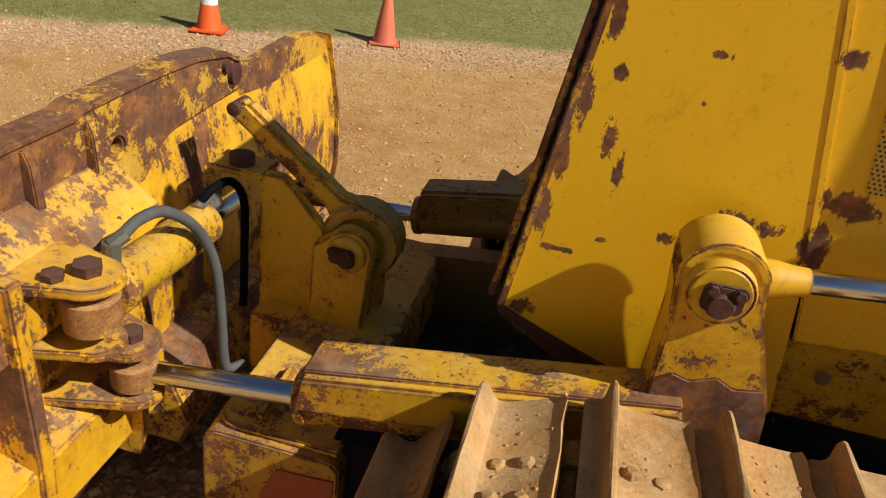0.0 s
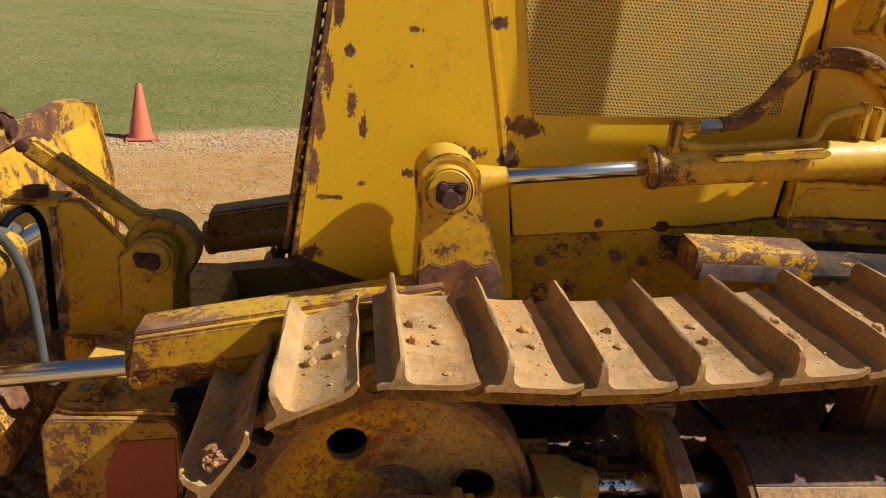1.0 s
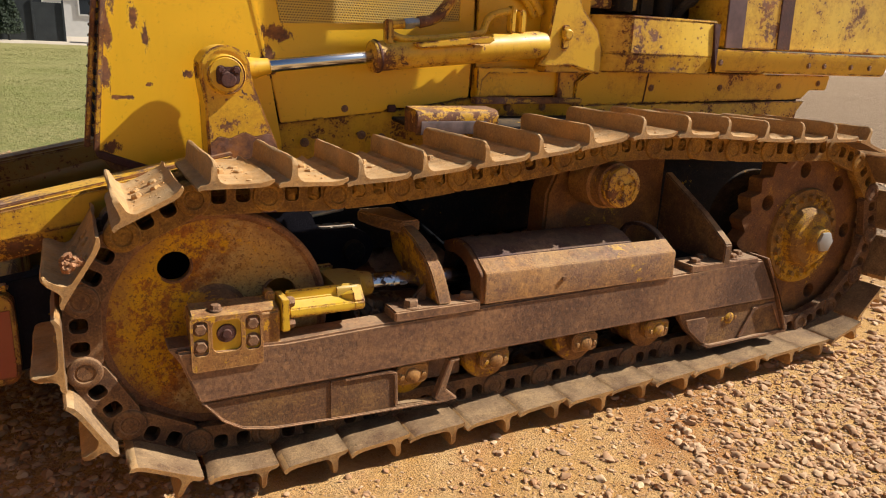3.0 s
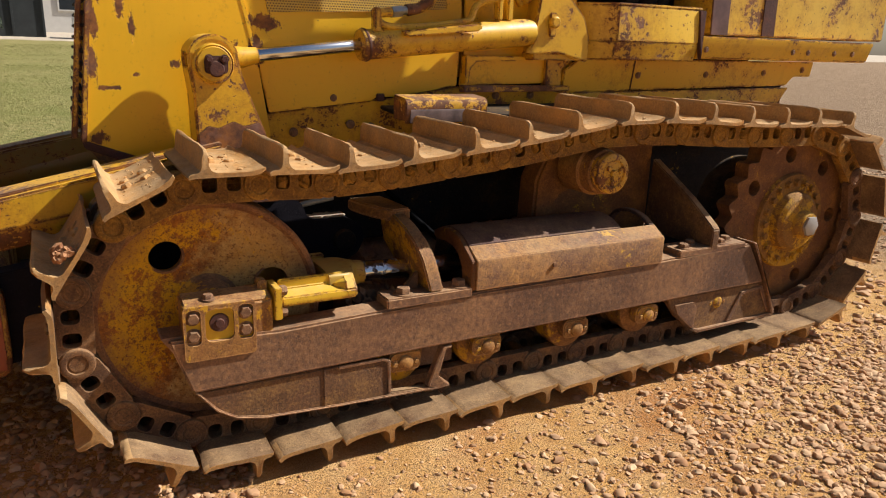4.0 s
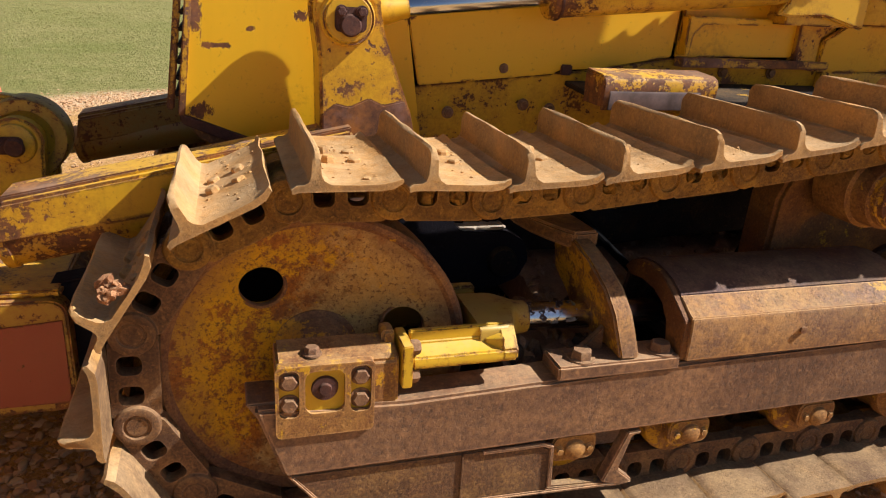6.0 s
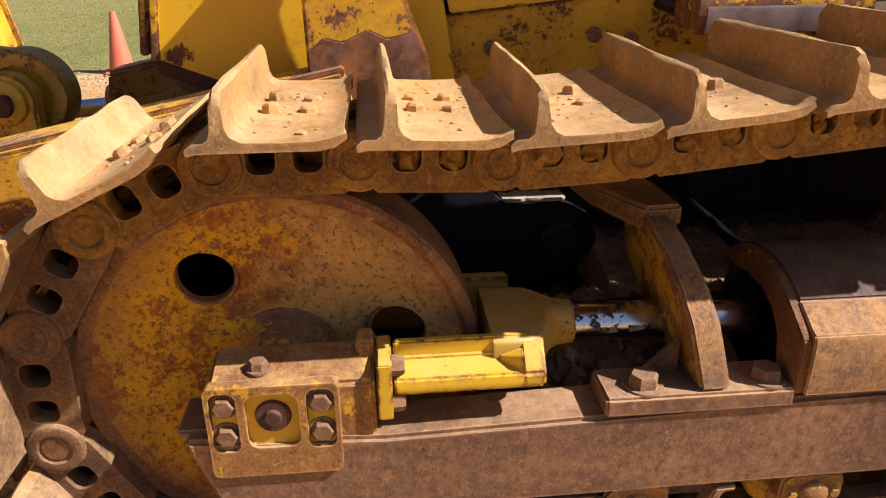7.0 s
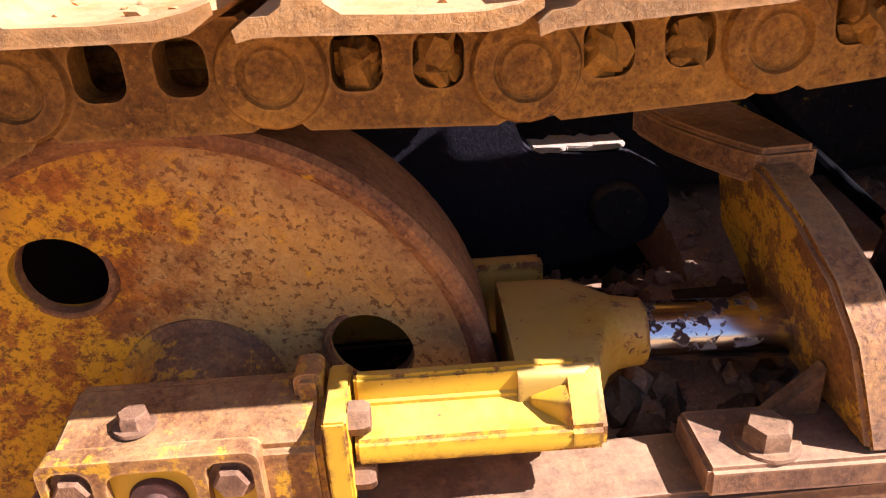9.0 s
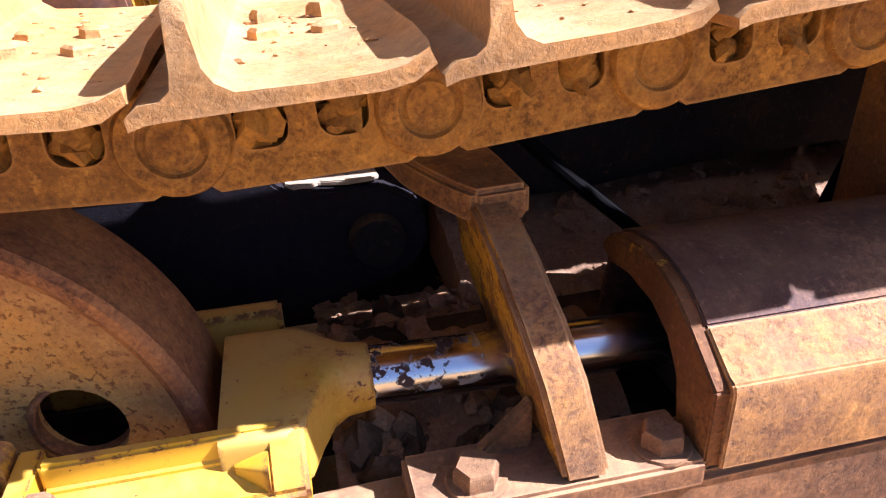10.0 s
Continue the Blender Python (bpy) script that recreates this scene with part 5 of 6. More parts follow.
part("cheek", plate([(-0.700, 0.684), (-0.66, 0.715)] + [(-0.610 + 0.060 * math.cos(radians(a)), 0.682 + 0.060 * math.sin(radians(a))) for a in range(120, -21, -14)] + [(-0.566, 0.38), (-0.70, 0.38)], 0.772, 0.814, (), 0.005), YELLOW, tower)
part("boss", lathe([(0, 0.758), (0.040, 0.758), (0.046, 0.762), (0.048, 0.774)], -0.612, 0.682, 36), YELLOW, tower)
part("pin_plate", joined(plate(rounded(-0.650, -0.590, 0.662, 0.702, 0.012), 0.746, 0.759, (), 0.003), hexhead(-0.640, 0.746, 0.694, 0.010, 0.008), lathe([(0, 0.738), (0.018, 0.738), (0.022, 0.746)], -0.607, 0.678, 16)), PIN, tower)
part("lug_plate", floor_plate([(-0.98, 0.80), (-0.84, 0.80), (-0.84, 0.90), (-0.98, 0.90)], 0.800, 0.816, 0.004), YELLOW, tower)
part("lug_pin", rod((-0.91, 0.84, 0.816), (-0.91, 0.84, 0.84), 0.03, 16), PIN, tower)
part("second_cheek", plate([(-0.700, 0.684), (-0.66, 0.715), (-0.606, 0.74), (-0.55, 0.69), (-0.550, 0.40), (-0.66, 0.38)], 0.895, 0.925, (), 0.005), YELLOW, tower)
bar = part("pitch_link", plate([(-0.945, 0.925), (-0.940, 0.955), (-0.905, 0.965), (-0.70, 0.815), (-0.660, 0.785), (-0.612, 0.778)] + [(-0.605 + 0.095 * math.cos(radians(a)), 0.683 + 0.095 * math.sin(radians(a))) for a in range(85, -61, -13)] + [(-0.575, 0.38), (-0.62, 0.38), (-0.64, 0.64), (-0.70, 0.745)], 0.842, 0.892, (), 0.010), CHIPPED, dozer, "chipped yellow pitch link with a dark eye")
part("eye_ring", lathe([(0.066, 0.826), (0.092, 0.826), (0.097, 0.834), (0.097, 0.897), (0.07, 0.897)], -0.603, 0.683, 40), DIRTY_SHADED, bar)
part("pin", rod((-0.93, 0.832, 0.945), (-0.93, 0.90, 0.945), 0.016, 16), PIN, bar)


def angle_cylinder(flip, eye_x):
    def w(x, y, z):
        return (x, 2 * MID - y if flip else y, z)
    a, b = w(-0.565, 0.400, 0.575), w(0.12, 0.42, 0.70)
    # The far cylinder takes the darker yellow paint.
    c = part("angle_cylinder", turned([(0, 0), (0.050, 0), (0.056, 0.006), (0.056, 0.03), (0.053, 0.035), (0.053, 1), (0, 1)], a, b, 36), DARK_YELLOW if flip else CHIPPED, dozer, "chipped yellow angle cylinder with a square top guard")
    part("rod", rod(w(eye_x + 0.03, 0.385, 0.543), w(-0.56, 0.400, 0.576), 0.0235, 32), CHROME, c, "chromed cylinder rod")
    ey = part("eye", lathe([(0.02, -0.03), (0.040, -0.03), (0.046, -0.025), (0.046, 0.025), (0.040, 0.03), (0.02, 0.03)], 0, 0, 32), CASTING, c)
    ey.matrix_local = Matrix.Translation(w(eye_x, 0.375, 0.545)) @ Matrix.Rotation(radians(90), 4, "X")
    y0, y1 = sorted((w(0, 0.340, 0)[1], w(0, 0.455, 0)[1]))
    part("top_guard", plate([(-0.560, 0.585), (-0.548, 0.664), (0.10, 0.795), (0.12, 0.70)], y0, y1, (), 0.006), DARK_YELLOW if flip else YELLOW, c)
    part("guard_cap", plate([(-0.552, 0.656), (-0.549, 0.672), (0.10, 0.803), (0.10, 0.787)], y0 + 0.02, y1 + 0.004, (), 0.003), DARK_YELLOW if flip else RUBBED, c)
    return c


angle_cylinder(False, -0.905)
angle_cylinder(True, -0.93)

# blade
NEAR_END, FAR_END = 2 * MID - 1.878, 1.878
blade_line = [(-1.155, 0.03), (-1.075, 0.20), (-1.045, 0.40), (-1.055, 0.62), (-1.085, 0.78), (-1.108, 0.875), (-1.135, 0.875), (-1.125, 0.80), (-1.095, 0.62), (-1.085, 0.40), (-1.115, 0.20), (-1.19, 0.03)]
blade = part("blade", plate(blade_line, NEAR_END, FAR_END, (), 0.004), BLADE, dozer, "rusty yellow angled dozer blade")
crest = [(NEAR_END, 0.945), (0.20, 0.985), (0.324, 0.996), (0.507, 0.997), (0.532, 1.006), (0.70, 1.012), (0.834, 1.013), (0.95, 1.010), (1.096, 0.989), (1.17, 0.955)]
top = crest + [(1.225, 0.906), (1.215, 0.880), (1.192, 0.870), (1.095, 0.868), (0.977, 0.862), (0.87, 0.857), (0.821, 0.848), (0.778, 0.828), (0.747, 0.800), (0.715, 0.772), (0.66, 0.760), (NEAR_END, 0.760)]
guard_top = part("spill_guard", slab(top, -1.128, -1.085, 0.006, [[(0.631 + y, 0.888 + z) for y, z in ring(0.021, 20)]]), GUARD, blade, "rust-brown raised guard along the blade top")
# Near-black disc stands in for the dark depth of the hole.
part("hole_back", slab([(0.631 + y, 0.888 + z) for y, z in ring(0.026, 20)], -1.1265, -1.118, 0.0), BLACK, guard_top)
part("cap_strip", slab([(y, z + 0.003) for y, z in crest] + [(y, z - 0.016) for y, z in crest[::-1]], -1.150, -1.078, 0.006), GUARD, blade)
part("wing_top", slab([(1.19, 0.84), (1.205, 0.905), (1.23, 0.915), (1.45, 0.926), (1.615, 0.931), (1.74, 0.918), (1.84, 0.880), (FAR_END, 0.835), (FAR_END, 0.76), (1.55, 0.80)], -1.140, -1.096, 0.006), GUARD, blade, "rust-brown upper corner of the blade")
part("end_plate", plate([(-1.20, 0.03), (-1.06, 0.20), (-1.032, 0.40), (-1.042, 0.62), (-1.092, 0.885), (-1.15, 0.885), (-1.12, 0.62), (-1.14, 0.2)], FAR_END, FAR_END + 0.02, (), 0.004), RUBBED, blade)
part("cutting_edge", plate([(-1.17, 0.0), (-1.15, 0.0), (-1.06, 0.16), (-1.08, 0.17)], NEAR_END, FAR_END, (), 0.003), PIN, blade)
part("top_bolt", joined(rod((-1.085, 1.13, 0.925), (-1.070, 1.13, 0.925), 0.028, 20), rod((-1.09, 1.09, 0.955), (-1.074, 1.09, 0.955), 0.017, 12)), PIN, blade)
part("ledge", slab([(NEAR_END, 0.80), (0.60, 0.80), (0.60, 0.782), (NEAR_END, 0.782)], -1.09, -0.985, 0.004), BLADE, blade)
part("slope_plate", plate([(-1.085, 0.885), (-0.975, 0.800), (-0.975, 0.785), (-1.085, 0.865)], NEAR_END, 0.60, (), 0.003), BLADE, blade)
part("ledge_front", box(-0.992, -0.972, NEAR_END, 0.36, 0.70, 0.795, 0.004), BLADE, blade)
for y in (0.360, 0.530):
    part("stiffener", plate([(-1.09, 0.84), (-1.060, 0.855), (-1.066, 0.95), (-1.076, 0.978), (-1.09, 0.978)], y, y + 0.024, (), 0.003), GUARD, blade)
part("back_beam", plate([(-1.09, 0.30), (-0.965, 0.30), (-0.955, 0.46), (-1.06, 0.50)], NEAR_END, 0.56, (), 0.006), BLADE, blade)
part("back_beam", plate([(-1.09, 0.16), (-0.93, 0.16), (-0.90, 0.24), (-0.95, 0.36), (-1.07, 0.38)], 0.56, 1.10, (), 0.006), RUBBED, blade)
part("rib", plate([(-1.08, 0.20), (-0.955, 0.16), (-0.945, 0.48), (-0.952, 0.855), (-1.08, 0.86)], 0.150, 0.186, (), 0.005), BLADE, blade)


def ear(z, x1, half, thick, y):
    tip = [(x1 + half * math.sin(radians(a)), y + half * math.cos(radians(a))) for a in range(0, 181, 15)]
    return floor_plate([(-1.07, y + half + 0.05)] + tip + [(-1.07, y - half - 0.05)], z, z + thick, 0.004)


for z, x1, half, y in ((0.808, -0.905, 0.060, 0.275), (0.660, -0.915, 0.052, 0.290), (0.605, -0.905, 0.056, 0.372), (0.485, -0.905, 0.056, 0.372)):
    part("ear", ear(z, x1, half, 0.022, y), BLADE, blade)
part("pin_head", joined(rod((-0.905, 0.275, 0.83), (-0.905, 0.275, 0.850), 0.025, 6), rod((-0.94, 0.235, 0.83), (-0.94, 0.235, 0.844), 0.019, 6)), PIN, blade)
part("pin_head", joined(rod((-0.903, 0.372, 0.627), (-0.903, 0.372, 0.647), 0.023, 6), rod((-0.94, 0.335, 0.627), (-0.94, 0.335, 0.641), 0.017, 6)), PIN, blade)
part("web", plate([(-1.07, 0.24), (-0.95, 0.24), (-0.93, 0.33), (-0.93, 0.48), (-1.07, 0.60)], 0.43, 0.45, (), 0.004), BLADE, blade)
# tilt cylinder along the back of the blade
tilt = part("tilt_cylinder", turned([(0, 0), (0.046, 0), (0.054, 0.02), (0.054, 0.10), (0.049, 0.12), (0.049, 0.97), (0.044, 1), (0, 1)], (-0.915, 0.325, 0.757), (-0.925, 0.690, 0.725), 40), CHIPPED, dozer, "yellow tilt cylinder behind the blade")
eye = part("eye", lathe([(0.015, -0.035), (0.044, -0.035), (0.049, -0.03), (0.049, 0.03), (0.044, 0.035), (0.015, 0.035)], 0, 0, 32), CASTING, tilt)
eye.matrix_local = Matrix.Translation((-0.905, 0.275, 0.755)) @ Matrix.Rotation(radians(90), 4, "X")
part("rod", rod((-0.925, 0.68, 0.726), (-0.93, 0.86, 0.71), 0.024, 24), CHROME, tilt)
part("fitting", joined(rod((-0.915, 0.350, 0.80), (-0.912, 0.350, 0.848), 0.017, 10), rod((-0.915, 0.350, 0.84), (-0.90, 0.375, 0.856), 0.014, 8)), plain("dull brass fitting", (0.16, 0.15, 0.12), 0.5, 0.4), tilt)
part("fitting", joined(rod((-0.920, 0.690, 0.765), (-0.915, 0.725, 0.765), 0.019, 8), rod((-0.92, 0.655, 0.775), (-0.918, 0.69, 0.79), 0.013, 8)), FITTING, tilt)
part("hose", tube([(-0.902, 0.370, 0.856), (-0.893, 0.410, 0.872), (-0.880, 0.470, 0.862), (-0.862, 0.545, 0.795), (-0.845, 0.588, 0.690), (-0.832, 0.588, 0.560), (-0.824, 0.584, 0.450), (-0.816, 0.592, 0.415), (-0.800, 0.630, 0.405)], 0.0115, 12, 8), HOSE, dozer, "grey hydraulic hose hanging in a loop")
part("hose", tube([(-0.918, 0.665, 0.79), (-0.905, 0.70, 0.812), (-0.890, 0.75, 0.808), (-0.875, 0.78, 0.75), (-0.868, 0.77, 0.62), (-0.86, 0.75, 0.48)], 0.010, 10, 6), HOSE_DARK, dozer, "dark hydraulic hose behind the tilt cylinder")
part("pipe", rod((0.325, 0.452, 0.586), (0.45, 0.452, 0.606), 0.010, 12), FITTING, dozer, "pale grey pipe above the push arm")
part("hose", tube([(0.57, 0.46, 0.68), (0.689, 0.45, 0.563), (0.770, 0.452, 0.487), (0.844, 0.45, 0.421), (0.93, 0.44, 0.34)], 0.0105, 10, 6), HOSE_DARK, dozer, "black hose under the hull")
part("hose", tube([(1.255, 0.46, 0.68), (1.221, 0.45, 0.563), (1.198, 0.452, 0.49), (1.17, 0.45, 0.415), (1.14, 0.44, 0.34)], 0.0105, 10, 6), HOSE_DARK, dozer, "black hose under the hull")


# ---- traffic cones ----
def cone_mat(name, colour):
    return plain(name, colour, 0.6, vary=0.2, size=9)


ORANGE, FADED, COLLAR = cone_mat("orange plastic", (0.80, 0.12, 0.02)), cone_mat("faded orange plastic", (0.62, 0.16, 0.08)), cone_mat("white reflective sleeve", (0.78, 0.78, 0.76))


def traffic_cone(x, y, material, collar, label, h=0.46):
    c = thing("traffic_cone", label, "cone", (x, y, ground_height(x, y)), "cones along the lawn")
    part("base", joined(moved(box(-0.13, 0.13, -0.13, 0.13, 0, 0.018, 0.012), Matrix.Rotation(0.3, 4, "Z"))), material, c)
    up = Matrix.Rotation(radians(90), 4, "X")
    prof = [(0.100, 0.016), (0.094, 0.03), (0.022, h - 0.01), (0.016, h), (0.010, h - 0.004), (0.010, 0.3)]
    part("body", moved(lathe([(r, -z) for r, z in prof], 0, 0, 32), Matrix.Rotation(radians(-90), 4, "X")), material, c)
    if collar:
        k = 0.072 / (h - 0.04)
        part("collar", moved(lathe([(0.096 - (z - 0.03) * k, -z) for z in (0.20, 0.26, 0.34)], 0, 0, 32), Matrix.Rotation(radians(-90), 4, "X")), COLLAR, c, "white reflective collar")
    return c


traffic_cone(-1.83, 5.18, FADED, False, "faded orange plastic traffic cone on the gravel edge")
traffic_cone(-3.06, 4.58, ORANGE, True, "orange traffic cone with a white reflective collar")

# ---- distance: fence, building, truck, posts, bushes ----
FENCE = plain("dark grey fence boards", (0.045, 0.05, 0.05), 0.8, vary=0.4, size=2)
fence = thing("fence", "tall dark grey board fence along the lawn", "fence", (0, 0, 0))
for i in range(26):
    x0 = 0.06 - 1.25 * (i + 1)
    z0 = ground_height(x0, 38)
    part("panel", box(x0, x0 + 1.22, 38.0, 38.05, z0 - 0.05, z0 + 1.72 + 0.05 * math.sin(i * 2.3), 0.0), FENCE, fence)
    part("post", box(x0 + 1.19, x0 + 1.28, 37.93, 38.0, z0 - 0.05, z0 + 1.85, 0.0), FENCE, fence)
WALL = plain("pale building siding", (0.62, 0.60, 0.55), 0.8, vary=0.1, size=3)
PANE = plain("dark window glass", (0.03, 0.035, 0.04), 0.15)
ROOF = plain("grey metal roof", (0.35, 0.36, 0.37), 0.5, 0.3)
house = thing("building", "long pale building behind the fence", "building")
part("wall", box(-40, 26, 48, 58, 0.6, 5.2, 0.02), WALL, house)
part("roof", slab([(47.4, 5.1), (58.6, 5.1), (53, 7.2)], -40.5, 26.5, 0.02), ROOF, house)
for i in range(22):
    win = part("window", box(-38 + 3 * i, -36.9 + 3 * i, 47.95, 48.0, 2.2, 3.7, 0.01), PANE, house)
    part("frame", plate([(-38.06 + 3 * i, 2.14), (-36.84 + 3 * i, 2.14), (-36.84 + 3 * i, 3.76), (-38.06 + 3 * i, 3.76)], 47.92, 47.97, [[(-37.98 + 3 * i, 2.22), (-36.92 + 3 * i, 2.22), (-36.92 + 3 * i, 3.68), (-37.98 + 3 * i, 3.68)]], 0.0), WALL, win)
TRUCK, TYRE = plain("white truck paint", (0.75, 0.75, 0.74), 0.35, vary=0.05), plain("tyre rubber", (0.02, 0.02, 0.02), 0.8)


def parked_truck(x, y):
    z = ground_height(x, y)
    t = thing("pickup_truck", "white pickup truck parked beside the fence", "truck", (x, y, z))
    part("body", plate([(0, 0.45), (5.2, 0.45), (5.2, 1.0), (3.5, 1.05), (2.9, 1.7), (1.6, 1.72), (1.45, 1.05), (0, 1.05)], 0, 1.8, (), 0.06), TRUCK, t)
    for wy in (0.0, 1.6):
        for wx in (0.95, 4.2):
            wheel = part("wheel", lathe([(0, 0), (0.2, 0), (0.34, 0.02), (0.36, 0.05), (0.36, 0.18), (0.34, 0.2), (0, 0.2)], wx, 0.35, 28, wy - 0.03), TYRE, t)
            part("rim", lathe([(0, -0.02), (0.18, -0.02), (0.21, 0.0)], wx, 0.35, 24, wy - 0.03), TRUCK, wheel)
    part("side_window", box(1.75, 2.75, -0.01, 0.02, 1.1, 1.6, 0.02), PANE, t)
    return t


parked_truck(1.2, 36.2)
for px, py in ((-12.6, 39), (-7.0, 44)):
    post = thing("post", "slim grey utility post", "post", (px, py, ground_height(px, py)))
    part("shaft", moved(rod((0, 0, 0), (0, 0, 4.5), 0.06, 12), Matrix()), ROOF, post)
LEAF = plain("dark green leaves", (0.028, 0.042, 0.018), 0.7, vary=0.5, size=4)


def bush(x, y, w, h, seed):
    rng = random.Random(seed)
    b = thing("bush", "dark green evergreen bush beside the fence", "bush", (x, y, ground_height(x, y)))
    verts, faces = [], []
    for _ in range(2600):
        a, r, z = rng.uniform(0, 6.3), rng.random() ** 0.5 * w, rng.uniform(0.1, 1) ** 0.8 * h
        r *= 1.05 - 0.6 * (z / h) ** 2 + 0.25 * math.sin(a * 3 + z * 2)
        c = Vector((r * math.cos(a), r * math.sin(a), z))
        u = Vector((rng.uniform(-1, 1), rng.uniform(-1, 1), rng.uniform(-1, 1))).normalized() * 0.07
        v = u.orthogonal().normalized() * 0.035
        k = len(verts)
        verts += [c - u, c + v, c + u, c - v]
        faces.append((k, k + 1, k + 2, k + 3))
    me = bpy.data.meshes.new("crown")
    me.from_pydata(verts, [], faces)
    me.materials.append(LEAF)
    ob = new("crown", me)
    ob.parent = b
    part("stem", rod((0, 0, 0), (0, 0, h * 0.6), 0.06, 8), FENCE, b)


for k, (bx_, by_, bw, bh) in enumerate(((-4.2, 37.0, 1.0, 2.3), (-6.0, 37.2, 1.3, 2.0), (-9.5, 37.0, 1.2, 2.4), (-14, 36.8, 1.4, 2.6), (-2.2, 37.3, 0.5, 1.8))):
    bush(bx_, by_, bw, bh, k)


# ---- loose stones ----
def stones(name, count, spots, lo, hi, label, seed, detail=1):
    rng = random.Random(seed)
    base = bmesh.new()
    bmesh.ops.create_icosphere(base, subdivisions=detail, radius=1)
    ico_v, ico_f = [v.co.copy() for v in base.verts], [[v.index for v in f.verts] for f in base.faces]
    base.free()
    verts, faces = [], []
    for _ in range(count):
        x, y = spots(rng)
        r = lo + (hi - lo) * rng.random() ** 4
        q = Euler((rng.uniform(0, 6), rng.uniform(0, 6), rng.uniform(0, 6))).to_matrix()
        flat = Euler((0, 0, rng.uniform(0, 6))).to_matrix() @ Matrix.Diagonal((1.25, rng.uniform(0.75, 1.0), rng.uniform(0.45, 0.85)))
        k, c = len(verts), Vector((x, y, ground_height(x, y) + r * 0.22))
        shift = Vector((rng.uniform(0, 90), rng.uniform(0, 90), rng.uniform(0, 90)))
        jit = [rng.uniform(0.75, 1.15) for _ in ico_v] if detail == 1 else [1 + 0.55 * noise.noise(v * 1.1 + shift) + 0.30 * noise.noise(v * 2.4 + shift) for v in ico_v]
        verts += [c + flat @ (q @ (v * r * j)) for v, j in zip(ico_v, jit)]
        faces += [[k + i for i in f] for f in ico_f]
    me = bpy.data.meshes.new(name)
    me.from_pydata(verts, [], faces)
    me.materials.append(PEBBLE)
    shade(me, 0.7)
    return tagged(new(name, me), label, "gravel", kind="stuff")


def on_drive(g):
    """A place on the clay drive, short of the lawn."""
    x = g.uniform(-4.5, 3.0)
    return x, g.uniform(2.1, min(6.2, LAWN_EDGE + 0.1 - LAWN_SKEW * x))


def on_edge(g):
    """A place in the pale strip of gravel before the lawn."""
    x = g.uniform(-6.0, 3.0)
    return x, LAWN_EDGE - LAWN_SKEW * x + g.gauss(-0.28, 0.24)


stones("gravel", 20000, lambda g: (g.uniform(-1.4, 4.0), -0.06 - 1.5 * g.random() ** 0.8), 0.0025, 0.011, "loose pale and brown pebbles on orange clay", 4)
stones("gravel_heap", 13000, lambda g: (2.30 + g.gauss(0, 0.75), -0.68 + g.gauss(0, 0.38)), 0.0035, 0.0165, "patch of coarse broken pebbles", 5, 2)
stones("gravel_shade", 9000, lambda g: (g.uniform(-1.3, 0.05), g.uniform(-0.5, 1.1)), 0.0035, 0.016, "loose stones in the shade before the track", 9, 2)
stones("gravel_far", 16000, lambda g: on_drive(g), 0.004, 0.013, "loose gravel on the clay drive", 6)
stones("gravel_edge", 6500, on_edge, 0.006, 0.017, "pale gravel strip along the lawn", 12)
stones("gravel_drive", 9000, lambda g: (3.0 + 5.0 * g.random() ** 1.4, g.uniform(-0.8, 6.5)), 0.008, 0.030, "grey gravel on the drive behind the machine", 7)


# ---- dirt packed into the undercarriage ----
def clods(name, parent, places, label, seed, material, kind="stuff"):
    """Lumps of dried mud at (x, y, z, radius)."""
    rng = random.Random(seed)
    bits = []
    for x, y, z, r in places:
        c = bmesh.new()
        bmesh.ops.create_icosphere(c, subdivisions=2, radius=r)
        for v in c.verts:
            v.co *= 1 + 0.95 * noise.noise(v.co * (1.3 / r) + Vector((x * 50, y * 50, z * 50)))
            v.co.z *= 0.75
        moved(c, Matrix.Translation((x, y, z)) @ Euler((rng.uniform(0, 6), rng.uniform(0, 6), rng.uniform(0, 6))).to_matrix().to_4x4())
        bits.append(c)
    ob = part(name, joined(*bits), material, parent, label)
    ob["kind"] = kind
    if parent is None:
        ob["category"] = "dirt"
    return ob


MUD = rusty("dried yellow mud", dark=(0.18, 0.085, 0.018), mid=(0.36, 0.18, 0.028), bright=(0.54, 0.29, 0.04), glow=0.8, dust=0.05, size=14, speckle=110.0)
RED_MUD = rusty("dried red clay", dark=(0.20, 0.075, 0.03), mid=(0.40, 0.17, 0.07), bright=(0.58, 0.30, 0.14), glow=0.7, dust=0.3, size=20)
# Dusty dirt made extra pale to stand in for a patch of sunlight.
SUNLIT_DIRT = rusty("pale sunlit dirt", dark=(0.26, 0.21, 0.15), mid=(0.42, 0.35, 0.26), bright=(0.52, 0.45, 0.35), glow=0.6, dust=0.1, size=30, blotch=0.2, pitted=0.2)
EARTH = rusty("dark brown earth", dark=(0.045, 0.027, 0.018), mid=(0.12, 0.075, 0.048), bright=(0.24, 0.155, 0.10), glow=0.5, dust=0.12, size=14)
rng = random.Random(11)
plugs = []
for i in range(SHOES):
    for u in (-0.028, 0.029):
        here = link_pose(i, TRACK_Y) @ Vector((u, -0.074, 0.004))
        if here.z > 0.6 and 0.15 < here.x < 1.9 and rng.random() < 0.93:
            for _ in range(5):
                p = link_pose(i, TRACK_Y) @ Vector((u + rng.uniform(-0.006, 0.006), -0.076 + rng.uniform(-0.003, 0.006), 0.004 + rng.uniform(-0.012, 0.014)))
                plugs.append((p.x, p.y, p.z, rng.uniform(0.011, 0.018)))
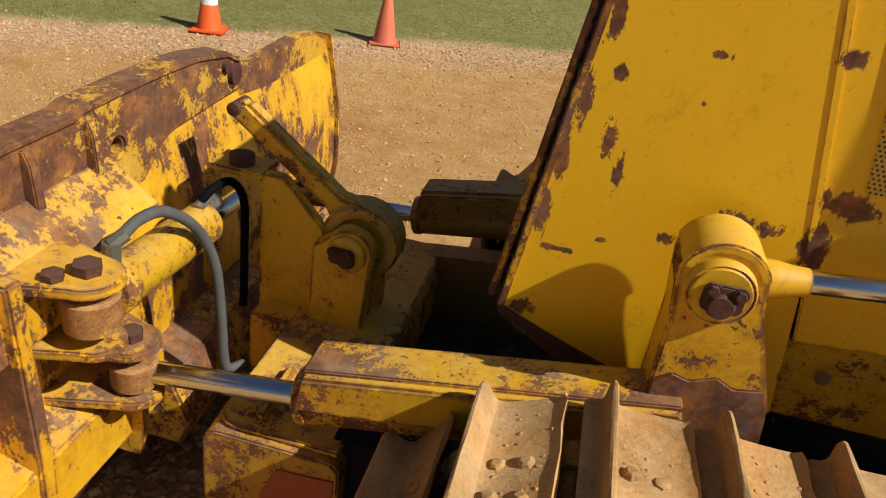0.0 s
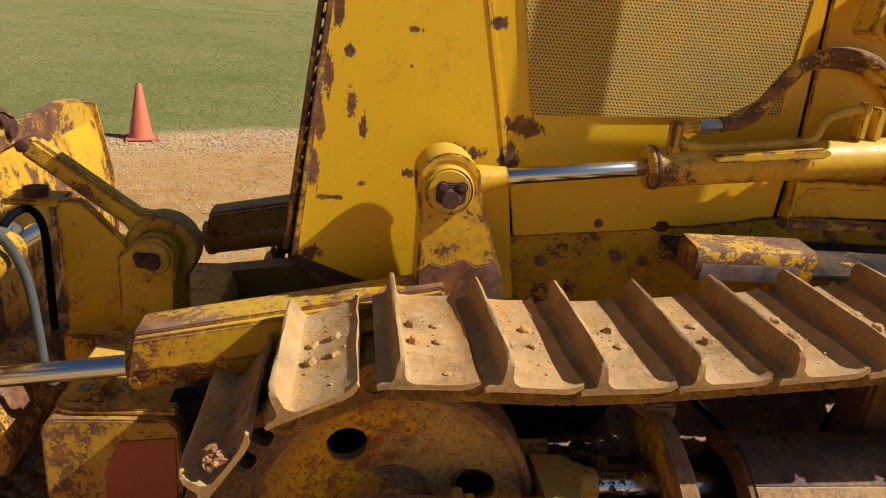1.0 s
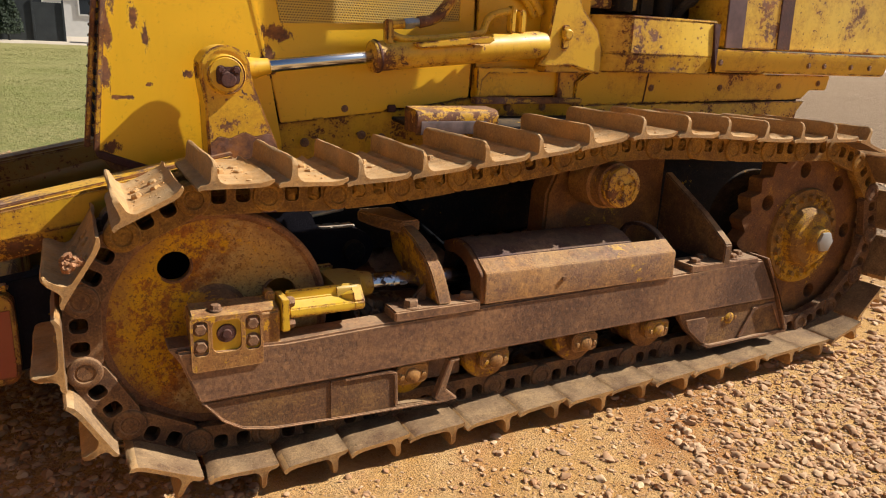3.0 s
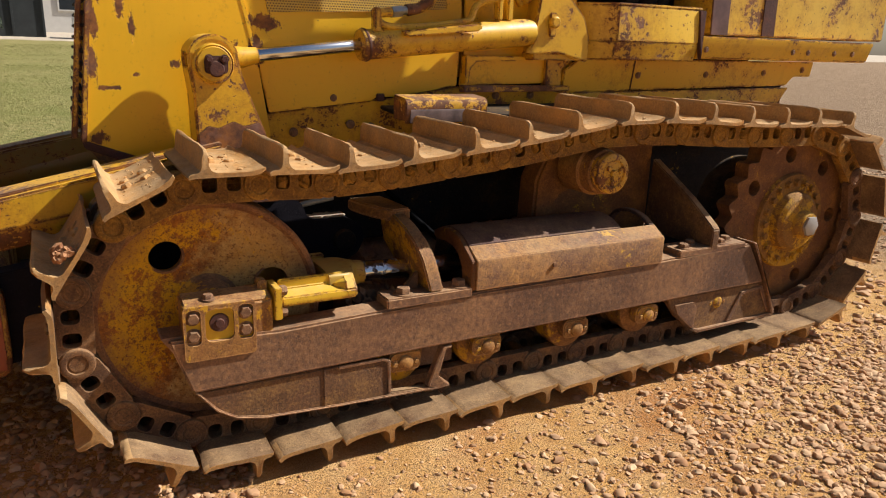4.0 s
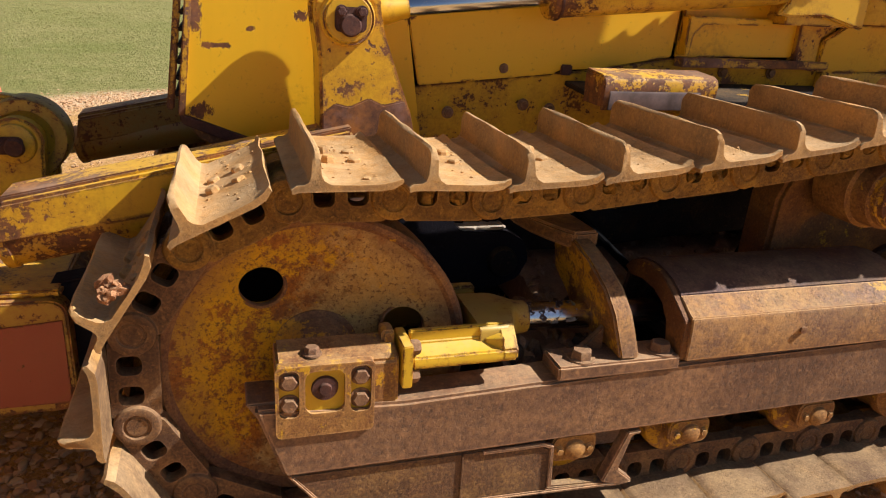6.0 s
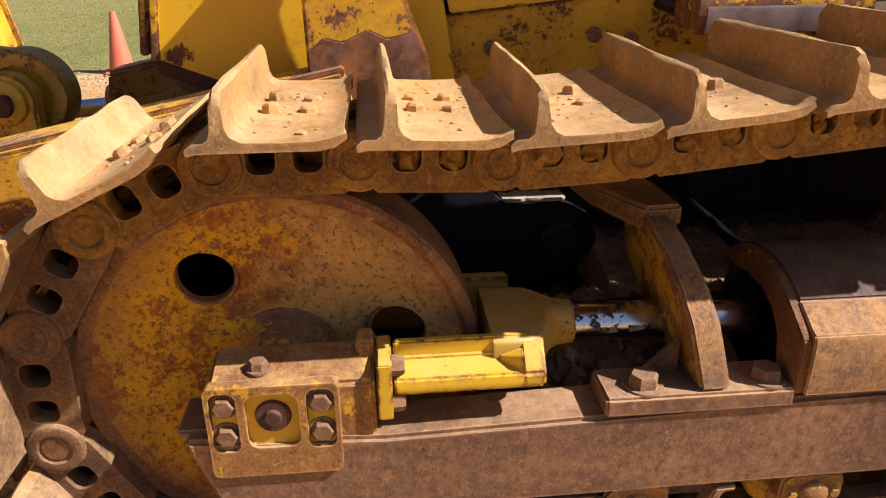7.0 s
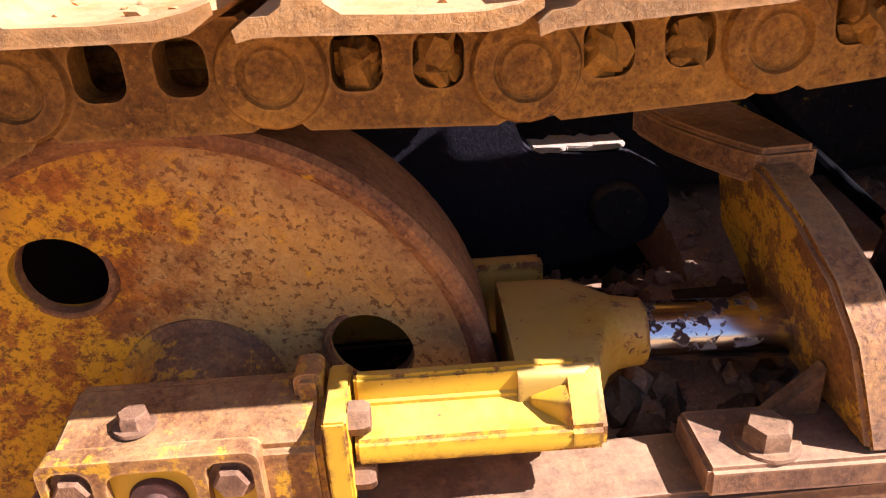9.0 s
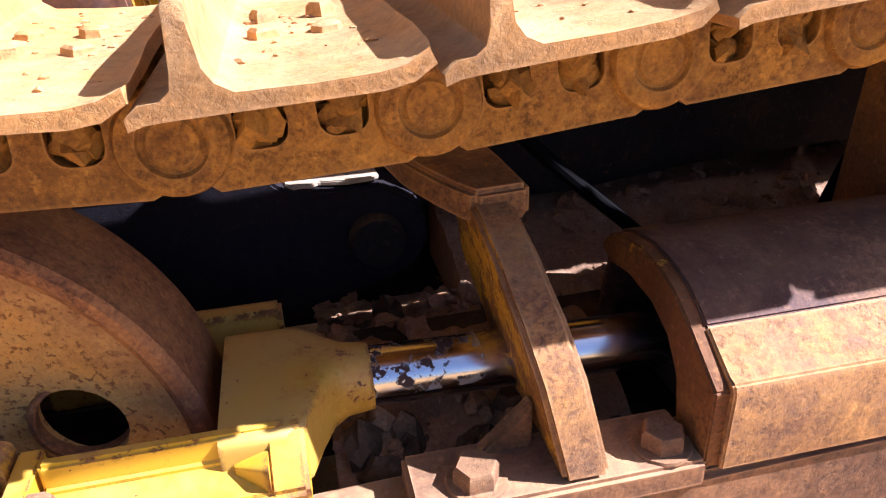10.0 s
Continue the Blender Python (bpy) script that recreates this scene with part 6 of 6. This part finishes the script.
clods("packed_mud", dozer, plugs, "dry yellow mud packed into the link windows", 3, MUD)
lumps = [(rng.uniform(0.40, 0.70), rng.uniform(0.09, 0.40), 0.325 + 0.05 * rng.random() ** 2, rng.uniform(0.008, 0.024)) for _ in range(150)]
lumps += [(rng.uniform(1.30, 1.85), rng.uniform(0.10, 0.28), 0.32 + 0.05 * rng.random(), rng.uniform(0.010, 0.026)) for _ in range(60)]
BROWN_DIRT = rusty("crumbled brown dirt", dark=(0.20, 0.11, 0.065), mid=(0.38, 0.225, 0.135), bright=(0.55, 0.37, 0.24), glow=0.5, dust=0.25, size=14)


def dirt_bank(name, x0, x1, spine, label, seed, stones_in):
    """A bank of crumbled dirt from x0 to x1 whose section runs through the (y, z) pairs of the spine, with stones on it."""
    g = random.Random(seed)
    ys, zs = [a for a, _ in spine], [b for _, b in spine]
    def top(x, y):
        return float(np.interp(y, ys, zs)) + 0.014 * noise.noise(Vector((x * 22, y * 22, seed))) + 0.008 * noise.noise(Vector((x * 60, y * 60, seed)))
    nx, ny = max(8, int((x1 - x0) / 0.012)), max(8, int((ys[-1] - ys[0]) / 0.012))
    bm = bmesh.new()
    grid = [[bm.verts.new((x0 + (x1 - x0) * i / nx, ys[0] + (ys[-1] - ys[0]) * j / ny, top(x0 + (x1 - x0) * i / nx, ys[0] + (ys[-1] - ys[0]) * j / ny))) for i in range(nx + 1)] for j in range(ny + 1)]
    for a, b in zip(grid, grid[1:]):
        for i in range(nx):
            bm.faces.new((a[i], a[i + 1], b[i + 1], b[i]))
    skirt_ring = [grid[0][i] for i in range(nx + 1)] + [grid[j][nx] for j in range(1, ny + 1)] + [grid[ny][i] for i in range(nx - 1, -1, -1)] + [grid[j][0] for j in range(ny - 1, 0, -1)]
    low_ring = [bm.verts.new((v.co.x, v.co.y, min(zs) - 0.05)) for v in skirt_ring]
    for k in range(len(skirt_ring)):
        m = (k + 1) % len(skirt_ring)
        bm.faces.new((skirt_ring[k], low_ring[k], low_ring[m], skirt_ring[m]))
    part(name, bm, BROWN_DIRT, dozer, label)
    places = []
    for _ in range(stones_in):
        x, y = g.uniform(x0, x1), g.uniform(ys[0], ys[-1])
        r = 0.004 + 0.014 * g.random() ** 2.5
        places.append((x, y, top(x, y) + r * 0.3, r))
    clods("dirt_lump", dozer, places, "brown clods and stones lying on the dirt", seed, BROWN_DIRT)


dirt_bank("dirt_bank", 0.60, 1.95, [(0.36, 0.315), (0.50, 0.345), (0.66, 0.375), (0.78, 0.40)], "brown crumbled dirt banked up under the hull", 15, 420)
dirt_bank("dirt_bank", 0.38, 0.70, [(0.10, 0.345), (0.20, 0.385), (0.27, 0.405), (0.38, 0.365), (0.52, 0.30), (0.72, 0.20)], "brown dirt heaped behind the rod guide", 21, 150)
clods("dirt", dozer, lumps, "dark clods and stones lying between the frame beams", 5, EARTH)
# Ragged pale sheet in the shape of the sunlit patch on the arm.
edge = [(x, 0.405 + rng.uniform(0, 0.012)) for x in np.linspace(0.362, 0.478, 12)] + [(x, 0.462 + rng.uniform(-0.016, 0.005)) for x in np.linspace(0.474, 0.358, 12)]
part("sunlit_patch", floor_plate([(float(x), float(y)) for x, y in edge], 0.552, 0.5585, 0.0015), SUNLIT_DIRT, dozer, "pale sheet for the sunlit dusty patch on the push arm")
clods("clay_clump", dozer, [(-0.318 + rng.uniform(-0.012, 0.012), -0.012 + rng.uniform(-0.015, 0.02), 0.632 + rng.uniform(-0.014, 0.012), rng.uniform(0.008, 0.014)) for _ in range(12)], "red clay clump stuck onto a shoe", 6, RED_MUD)


# ---- grass on the near lawn ----
def grass(count, seed):
    """Short mown blades along the near edge of the lawn, thinning into the distance."""
    rng = random.Random(seed)
    verts, faces = [], []
    while len(faces) < count:
        y = 4.0 + 26.0 * rng.random() ** 2.6
        x = rng.uniform(-6.5, 2.5)
        over = y + LAWN_SKEW * x - LAWN_EDGE - 0.10
        if over < 0 or (over < 0.6 and rng.random() > over / 0.6 + 0.15):
            continue
        h, w, a = rng.uniform(0.008, 0.022), rng.uniform(0.0015, 0.003) * (1 + 0.15 * y), rng.uniform(0, 3.2)
        c = Vector((x, y, ground_height(x, y) - 0.004))
        side, lean = Vector((math.cos(a), math.sin(a), 0)) * w, Vector((rng.uniform(-0.6, 0.6), rng.uniform(-0.6, 0.6), 1)) * h
        k = len(verts)
        verts += [c - side, c + side, c + lean]
        faces.append((k, k + 1, k + 2))
    me = bpy.data.meshes.new("grass")
    me.from_pydata(verts, [], faces)
    n = Nodes("grass blades")
    r = n.tree.nodes.new("ShaderNodeNewGeometry").outputs["Random Per Island"]
    me.materials.append(n.done(n.mix(r, (0.19, 0.20, 0.05), (0.32, 0.295, 0.10)), 0.9))
    return tagged(new("grass", me), "short green and straw-coloured mown grass", "grass", kind="stuff")


grass(70000, 8)
